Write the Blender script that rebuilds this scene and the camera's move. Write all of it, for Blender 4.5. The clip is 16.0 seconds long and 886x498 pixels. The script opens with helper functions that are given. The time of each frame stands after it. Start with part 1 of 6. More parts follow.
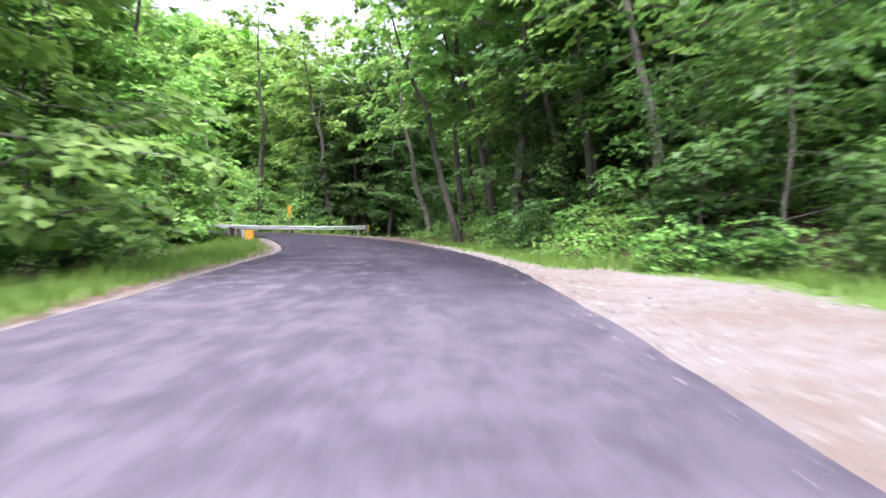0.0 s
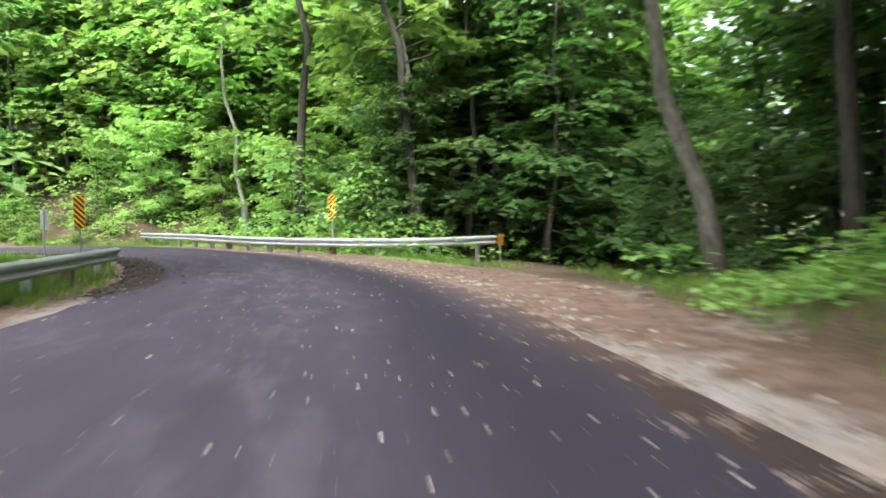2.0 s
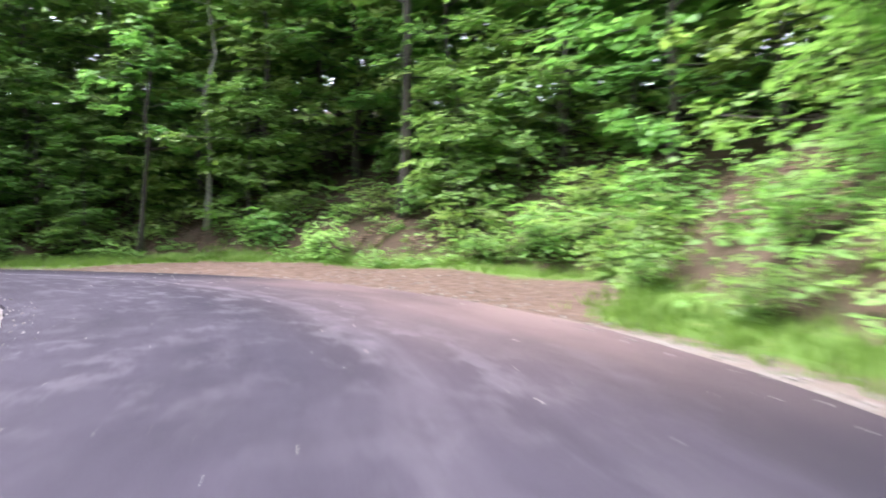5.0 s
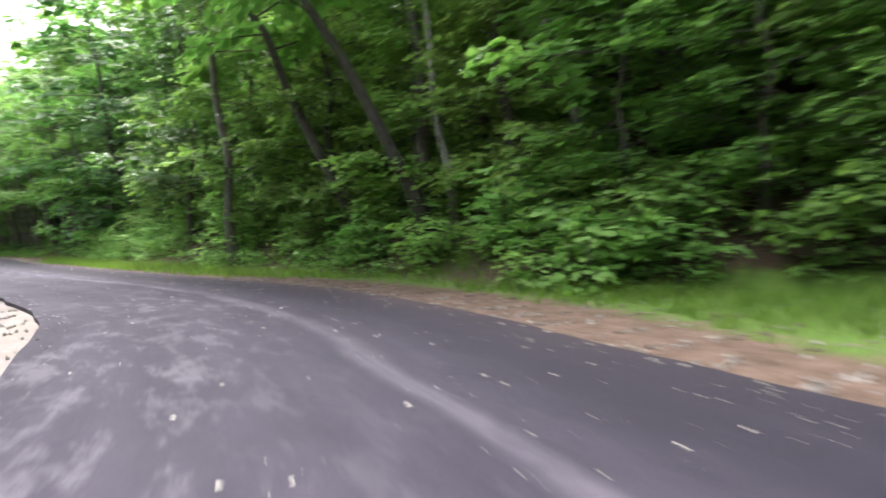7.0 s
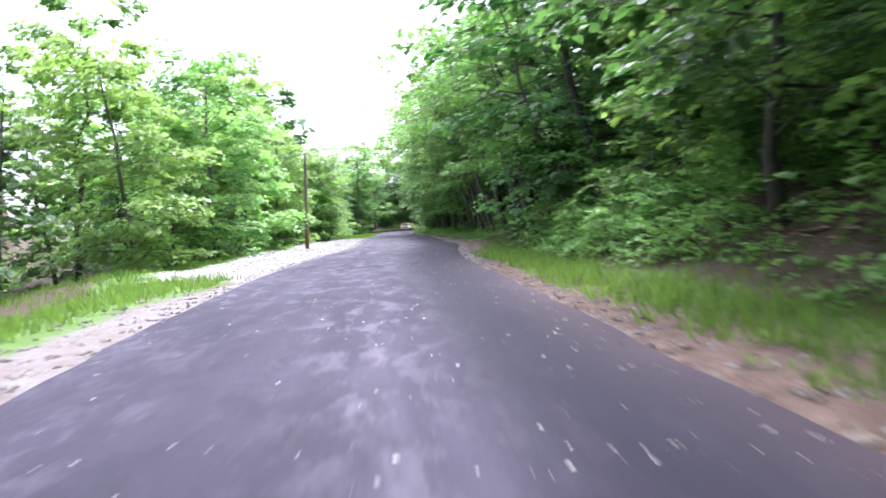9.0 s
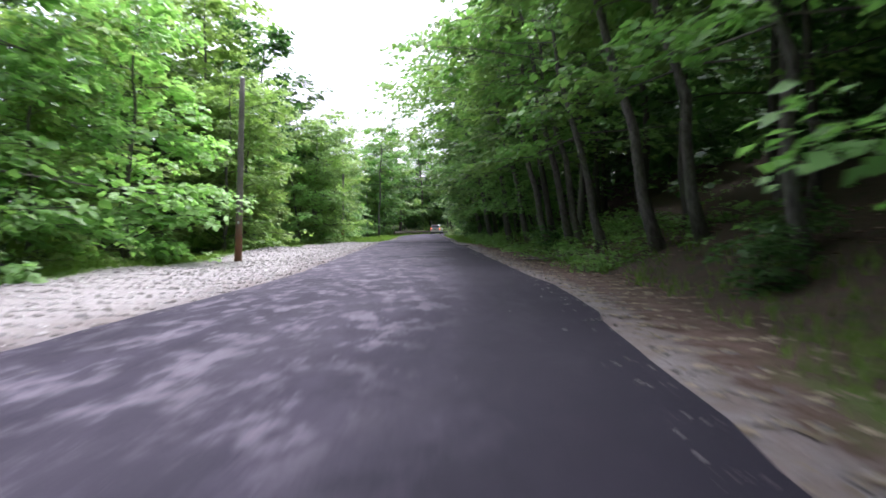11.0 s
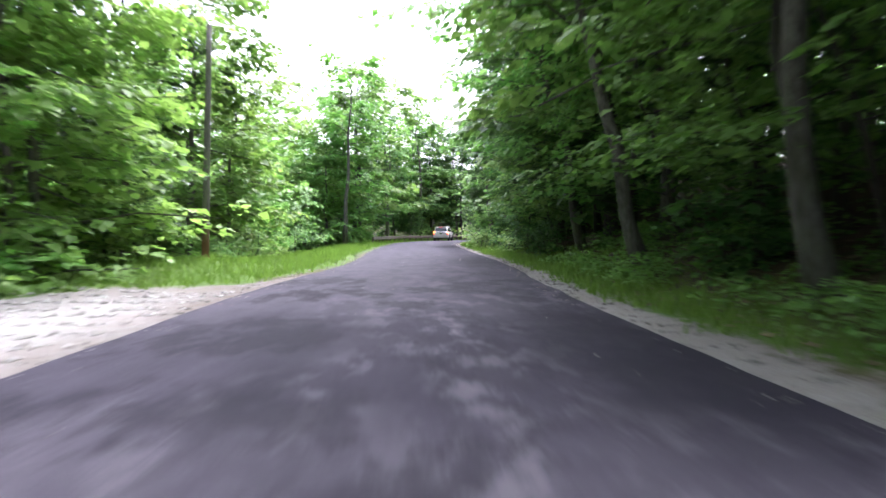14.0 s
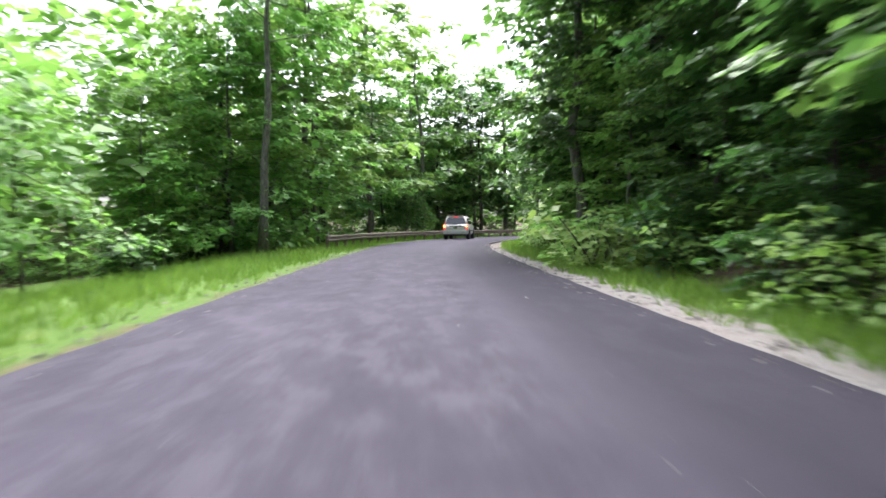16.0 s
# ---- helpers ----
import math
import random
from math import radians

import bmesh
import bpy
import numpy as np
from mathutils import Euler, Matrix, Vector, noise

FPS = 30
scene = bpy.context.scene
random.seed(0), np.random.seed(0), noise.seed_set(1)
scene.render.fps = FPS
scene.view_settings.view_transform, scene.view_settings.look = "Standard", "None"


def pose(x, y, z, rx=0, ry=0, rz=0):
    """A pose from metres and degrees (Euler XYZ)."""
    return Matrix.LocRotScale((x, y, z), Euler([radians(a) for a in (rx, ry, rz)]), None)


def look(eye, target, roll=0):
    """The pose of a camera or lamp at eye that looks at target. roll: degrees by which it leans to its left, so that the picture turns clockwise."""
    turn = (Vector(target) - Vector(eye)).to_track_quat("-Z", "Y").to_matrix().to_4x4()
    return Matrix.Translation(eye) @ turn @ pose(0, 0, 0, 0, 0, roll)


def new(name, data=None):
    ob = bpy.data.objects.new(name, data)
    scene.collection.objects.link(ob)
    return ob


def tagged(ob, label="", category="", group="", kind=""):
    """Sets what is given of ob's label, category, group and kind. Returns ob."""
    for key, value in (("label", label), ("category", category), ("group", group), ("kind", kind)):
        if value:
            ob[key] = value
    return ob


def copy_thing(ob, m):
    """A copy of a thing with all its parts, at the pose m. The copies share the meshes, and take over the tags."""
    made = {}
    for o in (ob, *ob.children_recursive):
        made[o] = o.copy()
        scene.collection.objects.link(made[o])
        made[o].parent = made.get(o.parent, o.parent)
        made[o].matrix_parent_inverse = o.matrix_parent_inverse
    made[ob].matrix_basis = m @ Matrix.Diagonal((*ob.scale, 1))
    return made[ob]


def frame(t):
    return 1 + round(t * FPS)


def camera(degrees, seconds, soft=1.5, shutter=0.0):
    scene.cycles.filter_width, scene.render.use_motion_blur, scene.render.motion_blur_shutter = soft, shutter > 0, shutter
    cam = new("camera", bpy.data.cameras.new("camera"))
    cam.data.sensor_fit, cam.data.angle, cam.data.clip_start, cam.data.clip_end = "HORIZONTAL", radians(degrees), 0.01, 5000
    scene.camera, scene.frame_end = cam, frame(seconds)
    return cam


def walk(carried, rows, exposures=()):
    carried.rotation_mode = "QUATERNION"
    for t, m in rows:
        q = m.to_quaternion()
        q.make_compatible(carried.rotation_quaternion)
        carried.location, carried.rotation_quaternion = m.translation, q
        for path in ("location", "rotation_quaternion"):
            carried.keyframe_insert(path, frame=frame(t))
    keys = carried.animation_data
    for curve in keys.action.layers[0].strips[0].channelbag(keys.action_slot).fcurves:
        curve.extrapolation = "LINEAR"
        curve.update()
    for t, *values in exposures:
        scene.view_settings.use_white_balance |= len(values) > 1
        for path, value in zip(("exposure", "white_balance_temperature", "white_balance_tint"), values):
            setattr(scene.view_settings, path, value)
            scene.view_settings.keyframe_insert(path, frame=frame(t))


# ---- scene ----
cam = camera(71.5, 16.0, soft=1.6, shutter=0.4)
PATH = [
    (0, (2.098, -3.431, 1.193), (2.048, -1.434, 1.090), 0.22),
    (0.5, (1.721, 4.577, 1.080), (1.655, 6.574, 0.995), -0.46),
    (1, (1.002, 11.586, 1.083), (0.838, 13.577, 1.006), -0.62),
    (1.5, (-0.155, 17.939, 1.109), (-0.465, 19.912, 1.006), -0.97),
    (2, (-1.837, 23.875, 1.074), (-2.319, 25.813, 0.979), -0.73),
    (2.5, (-4.107, 29.080, 1.050), (-4.760, 30.968, 0.954), -0.47),
    (3, (-6.553, 33.593, 1.043), (-7.433, 35.385, 0.931), -0.41),
    (3.2, (-7.739, 35.092, 0.980), (-8.696, 36.845, 0.878), 0.11),
    (4, (-13.337, 41.315, 1.070), (-14.817, 42.657, 0.987), 0.15),
    (4.5, (-17.694, 44.065, 1.076), (-19.433, 45.050, 1.001), 0.15),
    (5.3, (-25.637, 45.782, 1.072), (-27.632, 45.929, 1.044), -0.14),
    (5.5, (-27.783, 45.554, 1.124), (-29.782, 45.495, 1.102), -0.68),
    (6, (-32.776, 43.772, 1.037), (-34.730, 43.348, 1.018), -0.68),
    (6.5, (-36.556, 40.833, 1.054), (-38.385, 40.026, 1.012), -0.79),
    (7, (-39.676, 37.682, 0.992), (-41.237, 36.434, 0.927), -1.95),
    (7.5, (-42.018, 34.484, 1.125), (-43.313, 32.962, 1.051), -1.36),
    (8, (-43.839, 30.778, 1.065), (-44.906, 29.088, 0.988), -1.67),
    (8.5, (-45.114, 26.282, 1.024), (-45.888, 24.442, 0.910), -3.80),
    (9, (-45.946, 22.086, 1.090), (-46.365, 20.133, 1.008), -3.45),
    (9.2, (-46.351, 20.248, 1.089), (-46.720, 18.284, 1.016), -1.62),
    (9.8, (-47.439, 14.150, 1.080), (-47.769, 12.179, 1.005), 0.24),
    (10.4, (-48.570, 7.620, 1.081), (-48.910, 5.650, 1.001), 0.10),
    (11, (-49.719, 0.658, 1.096), (-50.037, -1.316, 1.028), -0.36),
    (11.3, (-50.259, -2.994, 1.098), (-50.570, -4.969, 1.047), -0.48),
    (11.5, (-50.553, -5.520, 1.058), (-50.865, -7.495, 1.016), -0.19),
    (12, (-51.228, -11.945, 1.038), (-51.544, -13.919, 1.004), 0.68),
    (12.5, (-51.713, -18.423, 1.086), (-52.038, -20.396, 1.044), 0.32),
    (13, (-52.678, -25.290, 1.084), (-53.001, -27.263, 1.047), 0.36),
    (13.5, (-53.566, -32.447, 1.136), (-53.894, -34.419, 1.103), 0.48),
    (14, (-54.553, -39.657, 1.106), (-54.885, -41.628, 1.050), 0.39),
    (14.5, (-55.539, -46.637, 1.083), (-55.870, -48.608, 1.026), 0.76),
    (15, (-56.852, -53.458, 1.025), (-57.155, -55.434, 0.955), -0.18),
    (15.5, (-57.500, -60.504, 1.032), (-57.819, -62.477, 0.961), -0.14),
    (16, (-58.347, -67.395, 1.011), (-58.665, -69.368, 0.936), -0.38),
]
walk(cam, [(t, look(eye, target, roll)) for t, eye, target, roll in PATH],
     exposures=[(0.0, 2.15, 5950, 22), (0.6, 2.20, 5950, 20), (1.1, 1.60, 6250, 16), (1.8, 2.00, 6350, 10), (2.5, 2.50, 6400, 10), (3.2, 2.70, 6050, 13), (5.5, 2.30, 6000, 19), (7.0, 2.40, 6350, 12), (7.5, 2.60, 6150, 14), (8.0, 2.45, 5850, 18),
                (8.5, 2.50, 5750, 20), (9.0, 2.30, 5600, 21), (9.2, 2.10, 5600, 20), (11.5, 1.50, 5850, 22), (12.5, 2.15, 5850, 21), (13.2, 2.05, 5900, 18), (14.5, 2.40, 5750, 20), (15.5, 1.90, 5850, 16), (16.0, 2.15, 6050, 13)])

# ---- world and light: bright overcast ----
world = bpy.data.worlds.new("overcast_sky")
scene.world = world
world.use_nodes = True
wn, wl = world.node_tree.nodes, world.node_tree.links
wn.clear()
w_out, w_bg, w_sky = wn.new("ShaderNodeOutputWorld"), wn.new("ShaderNodeBackground"), wn.new("ShaderNodeTexSky")
w_sky.sky_type, w_sky.sun_disc = "NISHITA", False
w_sky.sun_elevation, w_sky.sun_rotation = radians(62), radians(196)
w_sky.air_density, w_sky.dust_density, w_sky.ozone_density = 1.0, 6.0, 0.6
w_hsv = wn.new("ShaderNodeHueSaturation")
w_hsv.inputs["Saturation"].default_value = 0.35
wl.new(w_sky.outputs[0], w_hsv.inputs["Color"])
wl.new(w_hsv.outputs[0], w_bg.inputs["Color"])
w_bg.inputs["Strength"].default_value = 0.15
wl.new(w_bg.outputs[0], w_out.inputs["Surface"])
sun = new("sun", bpy.data.lights.new("sun", "SUN"))
sun.data.energy, sun.data.angle, sun.data.color = 1.4, radians(28), (1.0, 0.96, 0.9)
SUN_AZ, SUN_EL = radians(196), radians(62)
sun.matrix_world = look((0, 0, 60), (-math.sin(SUN_AZ) * math.cos(SUN_EL), -math.cos(SUN_AZ) * math.cos(SUN_EL), 60 - math.sin(SUN_EL)))


# ---- materials ----
class Nodes:
    """A small builder for one node material."""

    def __init__(self, name):
        self.mat = bpy.data.materials.new(name)
        self.mat.use_nodes = True
        self.tree = self.mat.node_tree
        self.tree.nodes.clear()
        self.out = self.tree.nodes.new("ShaderNodeOutputMaterial")
        self.bsdf = self.tree.nodes.new("ShaderNodeBsdfPrincipled")
        self.link(self.bsdf.outputs[0], self.out.inputs["Surface"])

    def link(self, a, b):
        self.tree.links.new(a, b)

    def node(self, kind, **values):
        n = self.tree.nodes.new(kind)
        for key, value in values.items():
            n.inputs[key].default_value = value
        return n

    def coords(self, which="Object"):
        return self.node("ShaderNodeTexCoord").outputs[which]

    def scaled(self, vec, scale):
        m = self.node("ShaderNodeMapping", Scale=scale)
        self.link(vec, m.inputs["Vector"])
        return m.outputs[0]

    def noise(self, vec, scale, detail=4.0, rough=0.55):
        n = self.node("ShaderNodeTexNoise", Scale=scale, Detail=detail, Roughness=rough)
        if vec is not None:
            self.link(vec, n.inputs["Vector"])
        return n.outputs["Fac"]

    def ramp(self, fac, stops):
        r = self.node("ShaderNodeValToRGB")
        while len(r.color_ramp.elements) < len(stops):
            r.color_ramp.elements.new(0.5)
        for e, (p, c) in zip(r.color_ramp.elements, stops):
            e.position, e.color = p, (c if len(c) == 4 else (*c, 1)) if isinstance(c, tuple) else (c, c, c, 1)
        self.link(fac, r.inputs["Fac"])
        return r.outputs["Color"]

    def mix(self, fac, a, b, mode="MIX"):
        m = self.tree.nodes.new("ShaderNodeMix")
        m.data_type, m.blend_type = "RGBA", mode
        for slot, v in ((0, fac), (6, a), (7, b)):
            if isinstance(v, (int, float)):
                m.inputs[slot].default_value = v if slot == 0 else (v, v, v, 1)
            elif isinstance(v, tuple):
                m.inputs[slot].default_value = (*v, 1)
            else:
                self.link(v, m.inputs[slot])
        return m.outputs[2]

    def math(self, op, a, b=0.0):
        m = self.tree.nodes.new("ShaderNodeMath")
        m.operation = op
        for slot, v in ((0, a), (1, b)):
            if isinstance(v, (int, float)):
                m.inputs[slot].default_value = v
            else:
                self.link(v, m.inputs[slot])
        return m.outputs[0]

    def attr(self, name):
        a = self.tree.nodes.new("ShaderNodeAttribute")
        a.attribute_name = name
        return a

    def bump(self, height, strength, distance):
        b = self.node("ShaderNodeBump", Strength=strength, Distance=distance)
        self.link(height, b.inputs["Height"])
        self.link(b.outputs[0], self.bsdf.inputs["Normal"])

    def done(self, color=None, rough=0.8, metal=0.0, spec=None):
        if color is not None:
            if isinstance(color, tuple):
                self.bsdf.inputs["Base Color"].default_value = (*color, 1)
            else:
                self.link(color, self.bsdf.inputs["Base Color"])
        if isinstance(rough, (int, float)):
            self.bsdf.inputs["Roughness"].default_value = rough
        else:
            self.link(rough, self.bsdf.inputs["Roughness"])
        self.bsdf.inputs["Metallic"].default_value = metal
        if spec is not None:
            self.bsdf.inputs["Specular IOR Level"].default_value = spec
        return self.mat


def plain(name, color, rough=0.5, metal=0.0, grain=30.0, amount=0.25, bump=0.0):
    n = Nodes(name)
    v = n.coords()
    f = n.noise(v, grain)
    g = n.noise(v, grain * 0.12)
    dark = tuple(c * (1 - amount) for c in color)
    col = n.mix(n.ramp(f, [(0.3, 0.0), (0.7, 1.0)]), dark, color)
    col = n.mix(n.math("MULTIPLY", g, amount), col, dark)
    if bump:
        n.bump(f, 0.5, bump)
    return n.done(col, rough, metal)


def leaf_material(name, dark, light, gloss=0.45):
    n = Nodes(name)
    island = n.node("ShaderNodeNewGeometry").outputs["Random Per Island"]
    obj = n.node("ShaderNodeObjectInfo").outputs["Random"]
    v = n.coords()
    big = n.noise(v, 0.55, 2.0)
    mixf = n.math("ADD", n.math("MULTIPLY", island, 0.55), n.math("MULTIPLY", n.ramp(big, [(0.3, 0.0), (0.7, 1.0)]), 0.45))
    col = n.mix(mixf, dark, light)
    tint = n.node("ShaderNodeHueSaturation")
    n.link(n.math("ADD", 0.478, n.math("MULTIPLY", obj, 0.035)), tint.inputs["Hue"])
    n.link(n.math("ADD", 0.8, n.math("MULTIPLY", obj, 0.4)), tint.inputs["Value"])
    n.link(col, tint.inputs["Color"])
    n.done(tint.outputs[0], gloss + 0.07, spec=0.36)
    tr = n.node("ShaderNodeBsdfTranslucent")
    bright = n.mix(1.0, tint.outputs[0], (1.4, 1.5, 1.0), "MULTIPLY")
    n.link(bright, tr.inputs["Color"])
    m = n.node("ShaderNodeMixShader", Fac=0.46)
    n.link(n.bsdf.outputs[0], m.inputs[1])
    n.link(tr.outputs[0], m.inputs[2])
    n.link(m.outputs[0], n.out.inputs["Surface"])
    return n.mat


def bark_material(name, dark, light, stretch=0.25):
    n = Nodes(name)
    v = n.scaled(n.coords(), (1, 1, stretch))
    f = n.noise(v, 14, 6, 0.7)
    g = n.noise(n.coords(), 1.3)
    col = n.mix(n.ramp(f, [(0.35, 0.0), (0.65, 1.0)]), dark, light)
    col = n.mix(n.ramp(g, [(0.5, 0.0), (0.75, 0.6)]), col, (0.06, 0.075, 0.035))
    n.bump(f, 0.8, 0.03)
    return n.done(col, 0.92)


def asphalt_material():
    n = Nodes("worn_asphalt")
    v = n.coords()
    along = n.attr("track").outputs["Vector"]
    fine = n.noise(v, 110, 2)
    sep = n.node("ShaderNodeSeparateXYZ")
    n.link(along, sep.inputs[0])
    mott = n.noise(n.scaled(along, (1.15, 12.5, 1)), 1.0, 7, 0.68)
    smear = n.noise(n.scaled(along, (0.20, 3.0, 1)), 1.0, 5, 0.62)
    wide = n.noise(n.scaled(along, (0.055, 0.9, 1)), 1.0, 4, 0.6)
    streak = n.noise(n.scaled(along, (0.06, 7.0, 1)), 1.0, 4, 0.6)
    fresh, old, dust = (0.013, 0.0115, 0.018), (0.038, 0.033, 0.048), (0.19, 0.173, 0.20)
    col = n.mix(n.ramp(streak, [(0.30, 0.0), (0.66, 1.0)]), (0.020, 0.0175, 0.027), old)
    col = n.mix(n.math("MULTIPLY", n.attr("fresh").outputs["Fac"], 0.85), col, fresh)
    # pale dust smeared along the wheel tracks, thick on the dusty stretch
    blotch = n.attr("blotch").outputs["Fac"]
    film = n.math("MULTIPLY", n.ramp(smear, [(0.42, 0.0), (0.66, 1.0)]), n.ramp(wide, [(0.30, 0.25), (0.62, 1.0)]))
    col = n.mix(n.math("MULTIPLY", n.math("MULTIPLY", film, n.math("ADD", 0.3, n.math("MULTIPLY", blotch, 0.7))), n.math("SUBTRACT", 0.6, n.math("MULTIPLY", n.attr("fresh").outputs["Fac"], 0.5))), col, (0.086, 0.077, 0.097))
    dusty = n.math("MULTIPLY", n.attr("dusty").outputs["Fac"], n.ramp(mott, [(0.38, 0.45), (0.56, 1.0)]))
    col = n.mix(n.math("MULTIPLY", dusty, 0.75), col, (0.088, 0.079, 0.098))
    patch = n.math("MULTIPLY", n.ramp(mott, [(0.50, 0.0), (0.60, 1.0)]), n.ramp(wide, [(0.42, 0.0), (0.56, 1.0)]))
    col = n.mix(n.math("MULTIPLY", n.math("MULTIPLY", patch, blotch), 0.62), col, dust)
    # long pale tyre marks through the bend
    off = n.math("ADD", sep.outputs["Y"], n.math("MULTIPLY", n.math("SUBTRACT", smear, 0.5), 0.16))
    one = n.ramp(n.math("ABSOLUTE", n.math("SUBTRACT", off, 0.56)), [(0.012, 1.0), (0.04, 0.0)])
    two = n.ramp(n.math("ABSOLUTE", n.math("SUBTRACT", off, 0.83)), [(0.012, 1.0), (0.05, 0.0)])
    marks = n.math("MULTIPLY", n.math("MULTIPLY", n.math("MAXIMUM", one, two), n.attr("marks").outputs["Fac"]), n.ramp(streak, [(0.35, 0.2), (0.55, 1.0)]))
    col = n.mix(n.math("MULTIPLY", marks, 0.45), col, (0.12, 0.107, 0.13))
    # newer, darker asphalt towards the right-hand edge, with a ragged border
    newer = n.attr("newer").outputs["Fac"]
    rag = n.math("ADD", n.math("ADD", sep.outputs["Y"], n.math("MULTIPLY", newer, 0.07)), n.math("MULTIPLY", n.math("SUBTRACT", mott, 0.5), 0.42))
    lane = n.math("MULTIPLY", n.ramp(rag, [(0.68, 0.0), (0.84, 1.0)]), n.math("MAXIMUM", newer, n.math("SUBTRACT", 1.0, n.math("MULTIPLY", n.attr("dusty").outputs["Fac"], 0.75))))
    col = n.mix(n.math("MULTIPLY", n.math("MULTIPLY", lane, n.math("MAXIMUM", newer, n.ramp(wide, [(0.30, 0.55), (0.55, 1.0)]))), 0.92), col, fresh)
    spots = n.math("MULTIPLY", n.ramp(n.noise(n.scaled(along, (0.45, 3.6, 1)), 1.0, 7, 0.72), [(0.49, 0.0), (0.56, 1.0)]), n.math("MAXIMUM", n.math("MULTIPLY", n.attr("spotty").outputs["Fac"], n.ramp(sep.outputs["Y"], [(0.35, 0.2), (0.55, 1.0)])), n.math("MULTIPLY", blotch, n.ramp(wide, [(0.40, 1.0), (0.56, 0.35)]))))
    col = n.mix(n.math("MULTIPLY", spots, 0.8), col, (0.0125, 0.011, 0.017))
    mud = n.attr("mud").outputs["Fac"]
    soil = n.ramp(n.math("ADD", n.attr("soil").outputs["Fac"], n.math("MULTIPLY", n.math("SUBTRACT", mott, 0.5), 0.9)), [(0.45, 0.0), (0.6, 1.0)])
    col = n.mix(soil, col, (0.018, 0.012, 0.010))
    mudf = n.math("MULTIPLY", mud, n.ramp(smear, [(0.25, 0.35), (0.6, 1.0)]))
    col = n.mix(n.math("MULTIPLY", mudf, 0.72), col, (0.155, 0.108, 0.102))
    grit = n.mix(n.math("MULTIPLY", n.ramp(fine, [(0.45, 0.0), (0.75, 1.0)]), n.math("SUBTRACT", 0.14, n.math("MULTIPLY", n.attr("fresh").outputs["Fac"], 0.11))), col, (0.11, 0.10, 0.122))
    n.bump(fine, 0.5, 0.006)
    return n.done(grit, 0.88, spec=0.12)


def ground_material():
    """Leaf litter, with grass, gravel and bare dirt where the attributes say, each edge broken by noise."""
    n = Nodes("ground_cover")
    v = n.coords()
    fine, mid, big = n.noise(v, 26, 5, 0.7), n.noise(v, 3.2, 6, 0.65), n.noise(v, 0.35, 4)
    litter = n.mix(n.ramp(fine, [(0.35, 0.0), (0.68, 1.0)]), (0.028, 0.019, 0.013), (0.120, 0.083, 0.057))
    litter = n.mix(n.ramp(mid, [(0.5, 0.0), (0.7, 0.7)]), litter, (0.024, 0.048, 0.012))
    grass = n.mix(n.ramp(fine, [(0.3, 0.0), (0.7, 1.0)]), (0.050, 0.098, 0.018), (0.112, 0.190, 0.034))
    grass = n.mix(n.ramp(mid, [(0.55, 0.0), (0.75, 0.6)]), grass, (0.24, 0.235, 0.09))
    cells = n.node("ShaderNodeTexVoronoi", Scale=16.0)
    n.link(v, cells.inputs["Vector"])
    gravel = n.mix(n.ramp(cells.outputs["Distance"], [(0.05, 0.0), (0.4, 1.0)]), (0.085, 0.074, 0.07), (0.20, 0.184, 0.178))
    gravel = n.mix(n.ramp(n.math("ADD", n.math("MULTIPLY", mid, 0.5), n.math("MULTIPLY", big, 0.5)), [(0.42, 0.0), (0.58, 0.9)]), gravel, (0.15, 0.118, 0.10))
    gravel = n.mix(n.attr("pale").outputs["Fac"], gravel, n.mix(n.ramp(fine, [(0.35, 0.0), (0.65, 1.0)]), (0.22, 0.205, 0.195), (0.50, 0.48, 0.465)))
    dirt = n.mix(n.ramp(mid, [(0.35, 0.0), (0.65, 1.0)]), (0.066, 0.042, 0.031), (0.135, 0.092, 0.072))
    dirt = n.mix(n.ramp(fine, [(0.55, 0.0), (0.75, 0.5)]), dirt, (0.20, 0.17, 0.15))
    wob = n.math("ADD", n.math("MULTIPLY", n.math("SUBTRACT", mid, 0.5), 1.1), n.math("MULTIPLY", n.math("SUBTRACT", big, 0.5), 0.8))

    def mask(name, soft=0.12):
        raw = n.math("ADD", n.attr(name).outputs["Fac"], wob)
        return n.ramp(raw, [(0.5 - soft, 0.0), (0.5 + soft, 1.0)])

    col = n.mix(mask("grass"), litter, grass)
    col = n.mix(mask("dirt", 0.2), col, dirt)
    col = n.mix(mask("gravel"), col, gravel)
    n.bump(n.math("ADD", fine, n.math("MULTIPLY", cells.outputs["Distance"], 0.6)), 0.8, 0.04)
    return n.done(col, 0.95, spec=0.2)


M_ASPHALT = asphalt_material()
M_GROUND = ground_material()
M_LEAF = leaf_material("broad_leaf", (0.085, 0.185, 0.043), (0.225, 0.380, 0.115))
M_LEAF_B = leaf_material("yellow_green_leaf", (0.135, 0.255, 0.058), (0.310, 0.470, 0.155))
# deep green, darkened further so its colour also carries the woods' shade
M_LEAF_DEEP_SHADE = leaf_material("deep_green_shade_leaf", (0.034, 0.086, 0.024), (0.096, 0.188, 0.058))
M_GRASS = leaf_material("grass_blade", (0.068, 0.125, 0.022), (0.155, 0.238, 0.052), 0.6)
M_BARK = bark_material("grey_bark", (0.05, 0.045, 0.038), (0.19, 0.175, 0.15))
M_BARK_D = bark_material("dark_bark", (0.022, 0.019, 0.016), (0.085, 0.075, 0.06))
M_BARK_L = bark_material("pale_bark", (0.12, 0.11, 0.095), (0.40, 0.38, 0.34), 0.8)


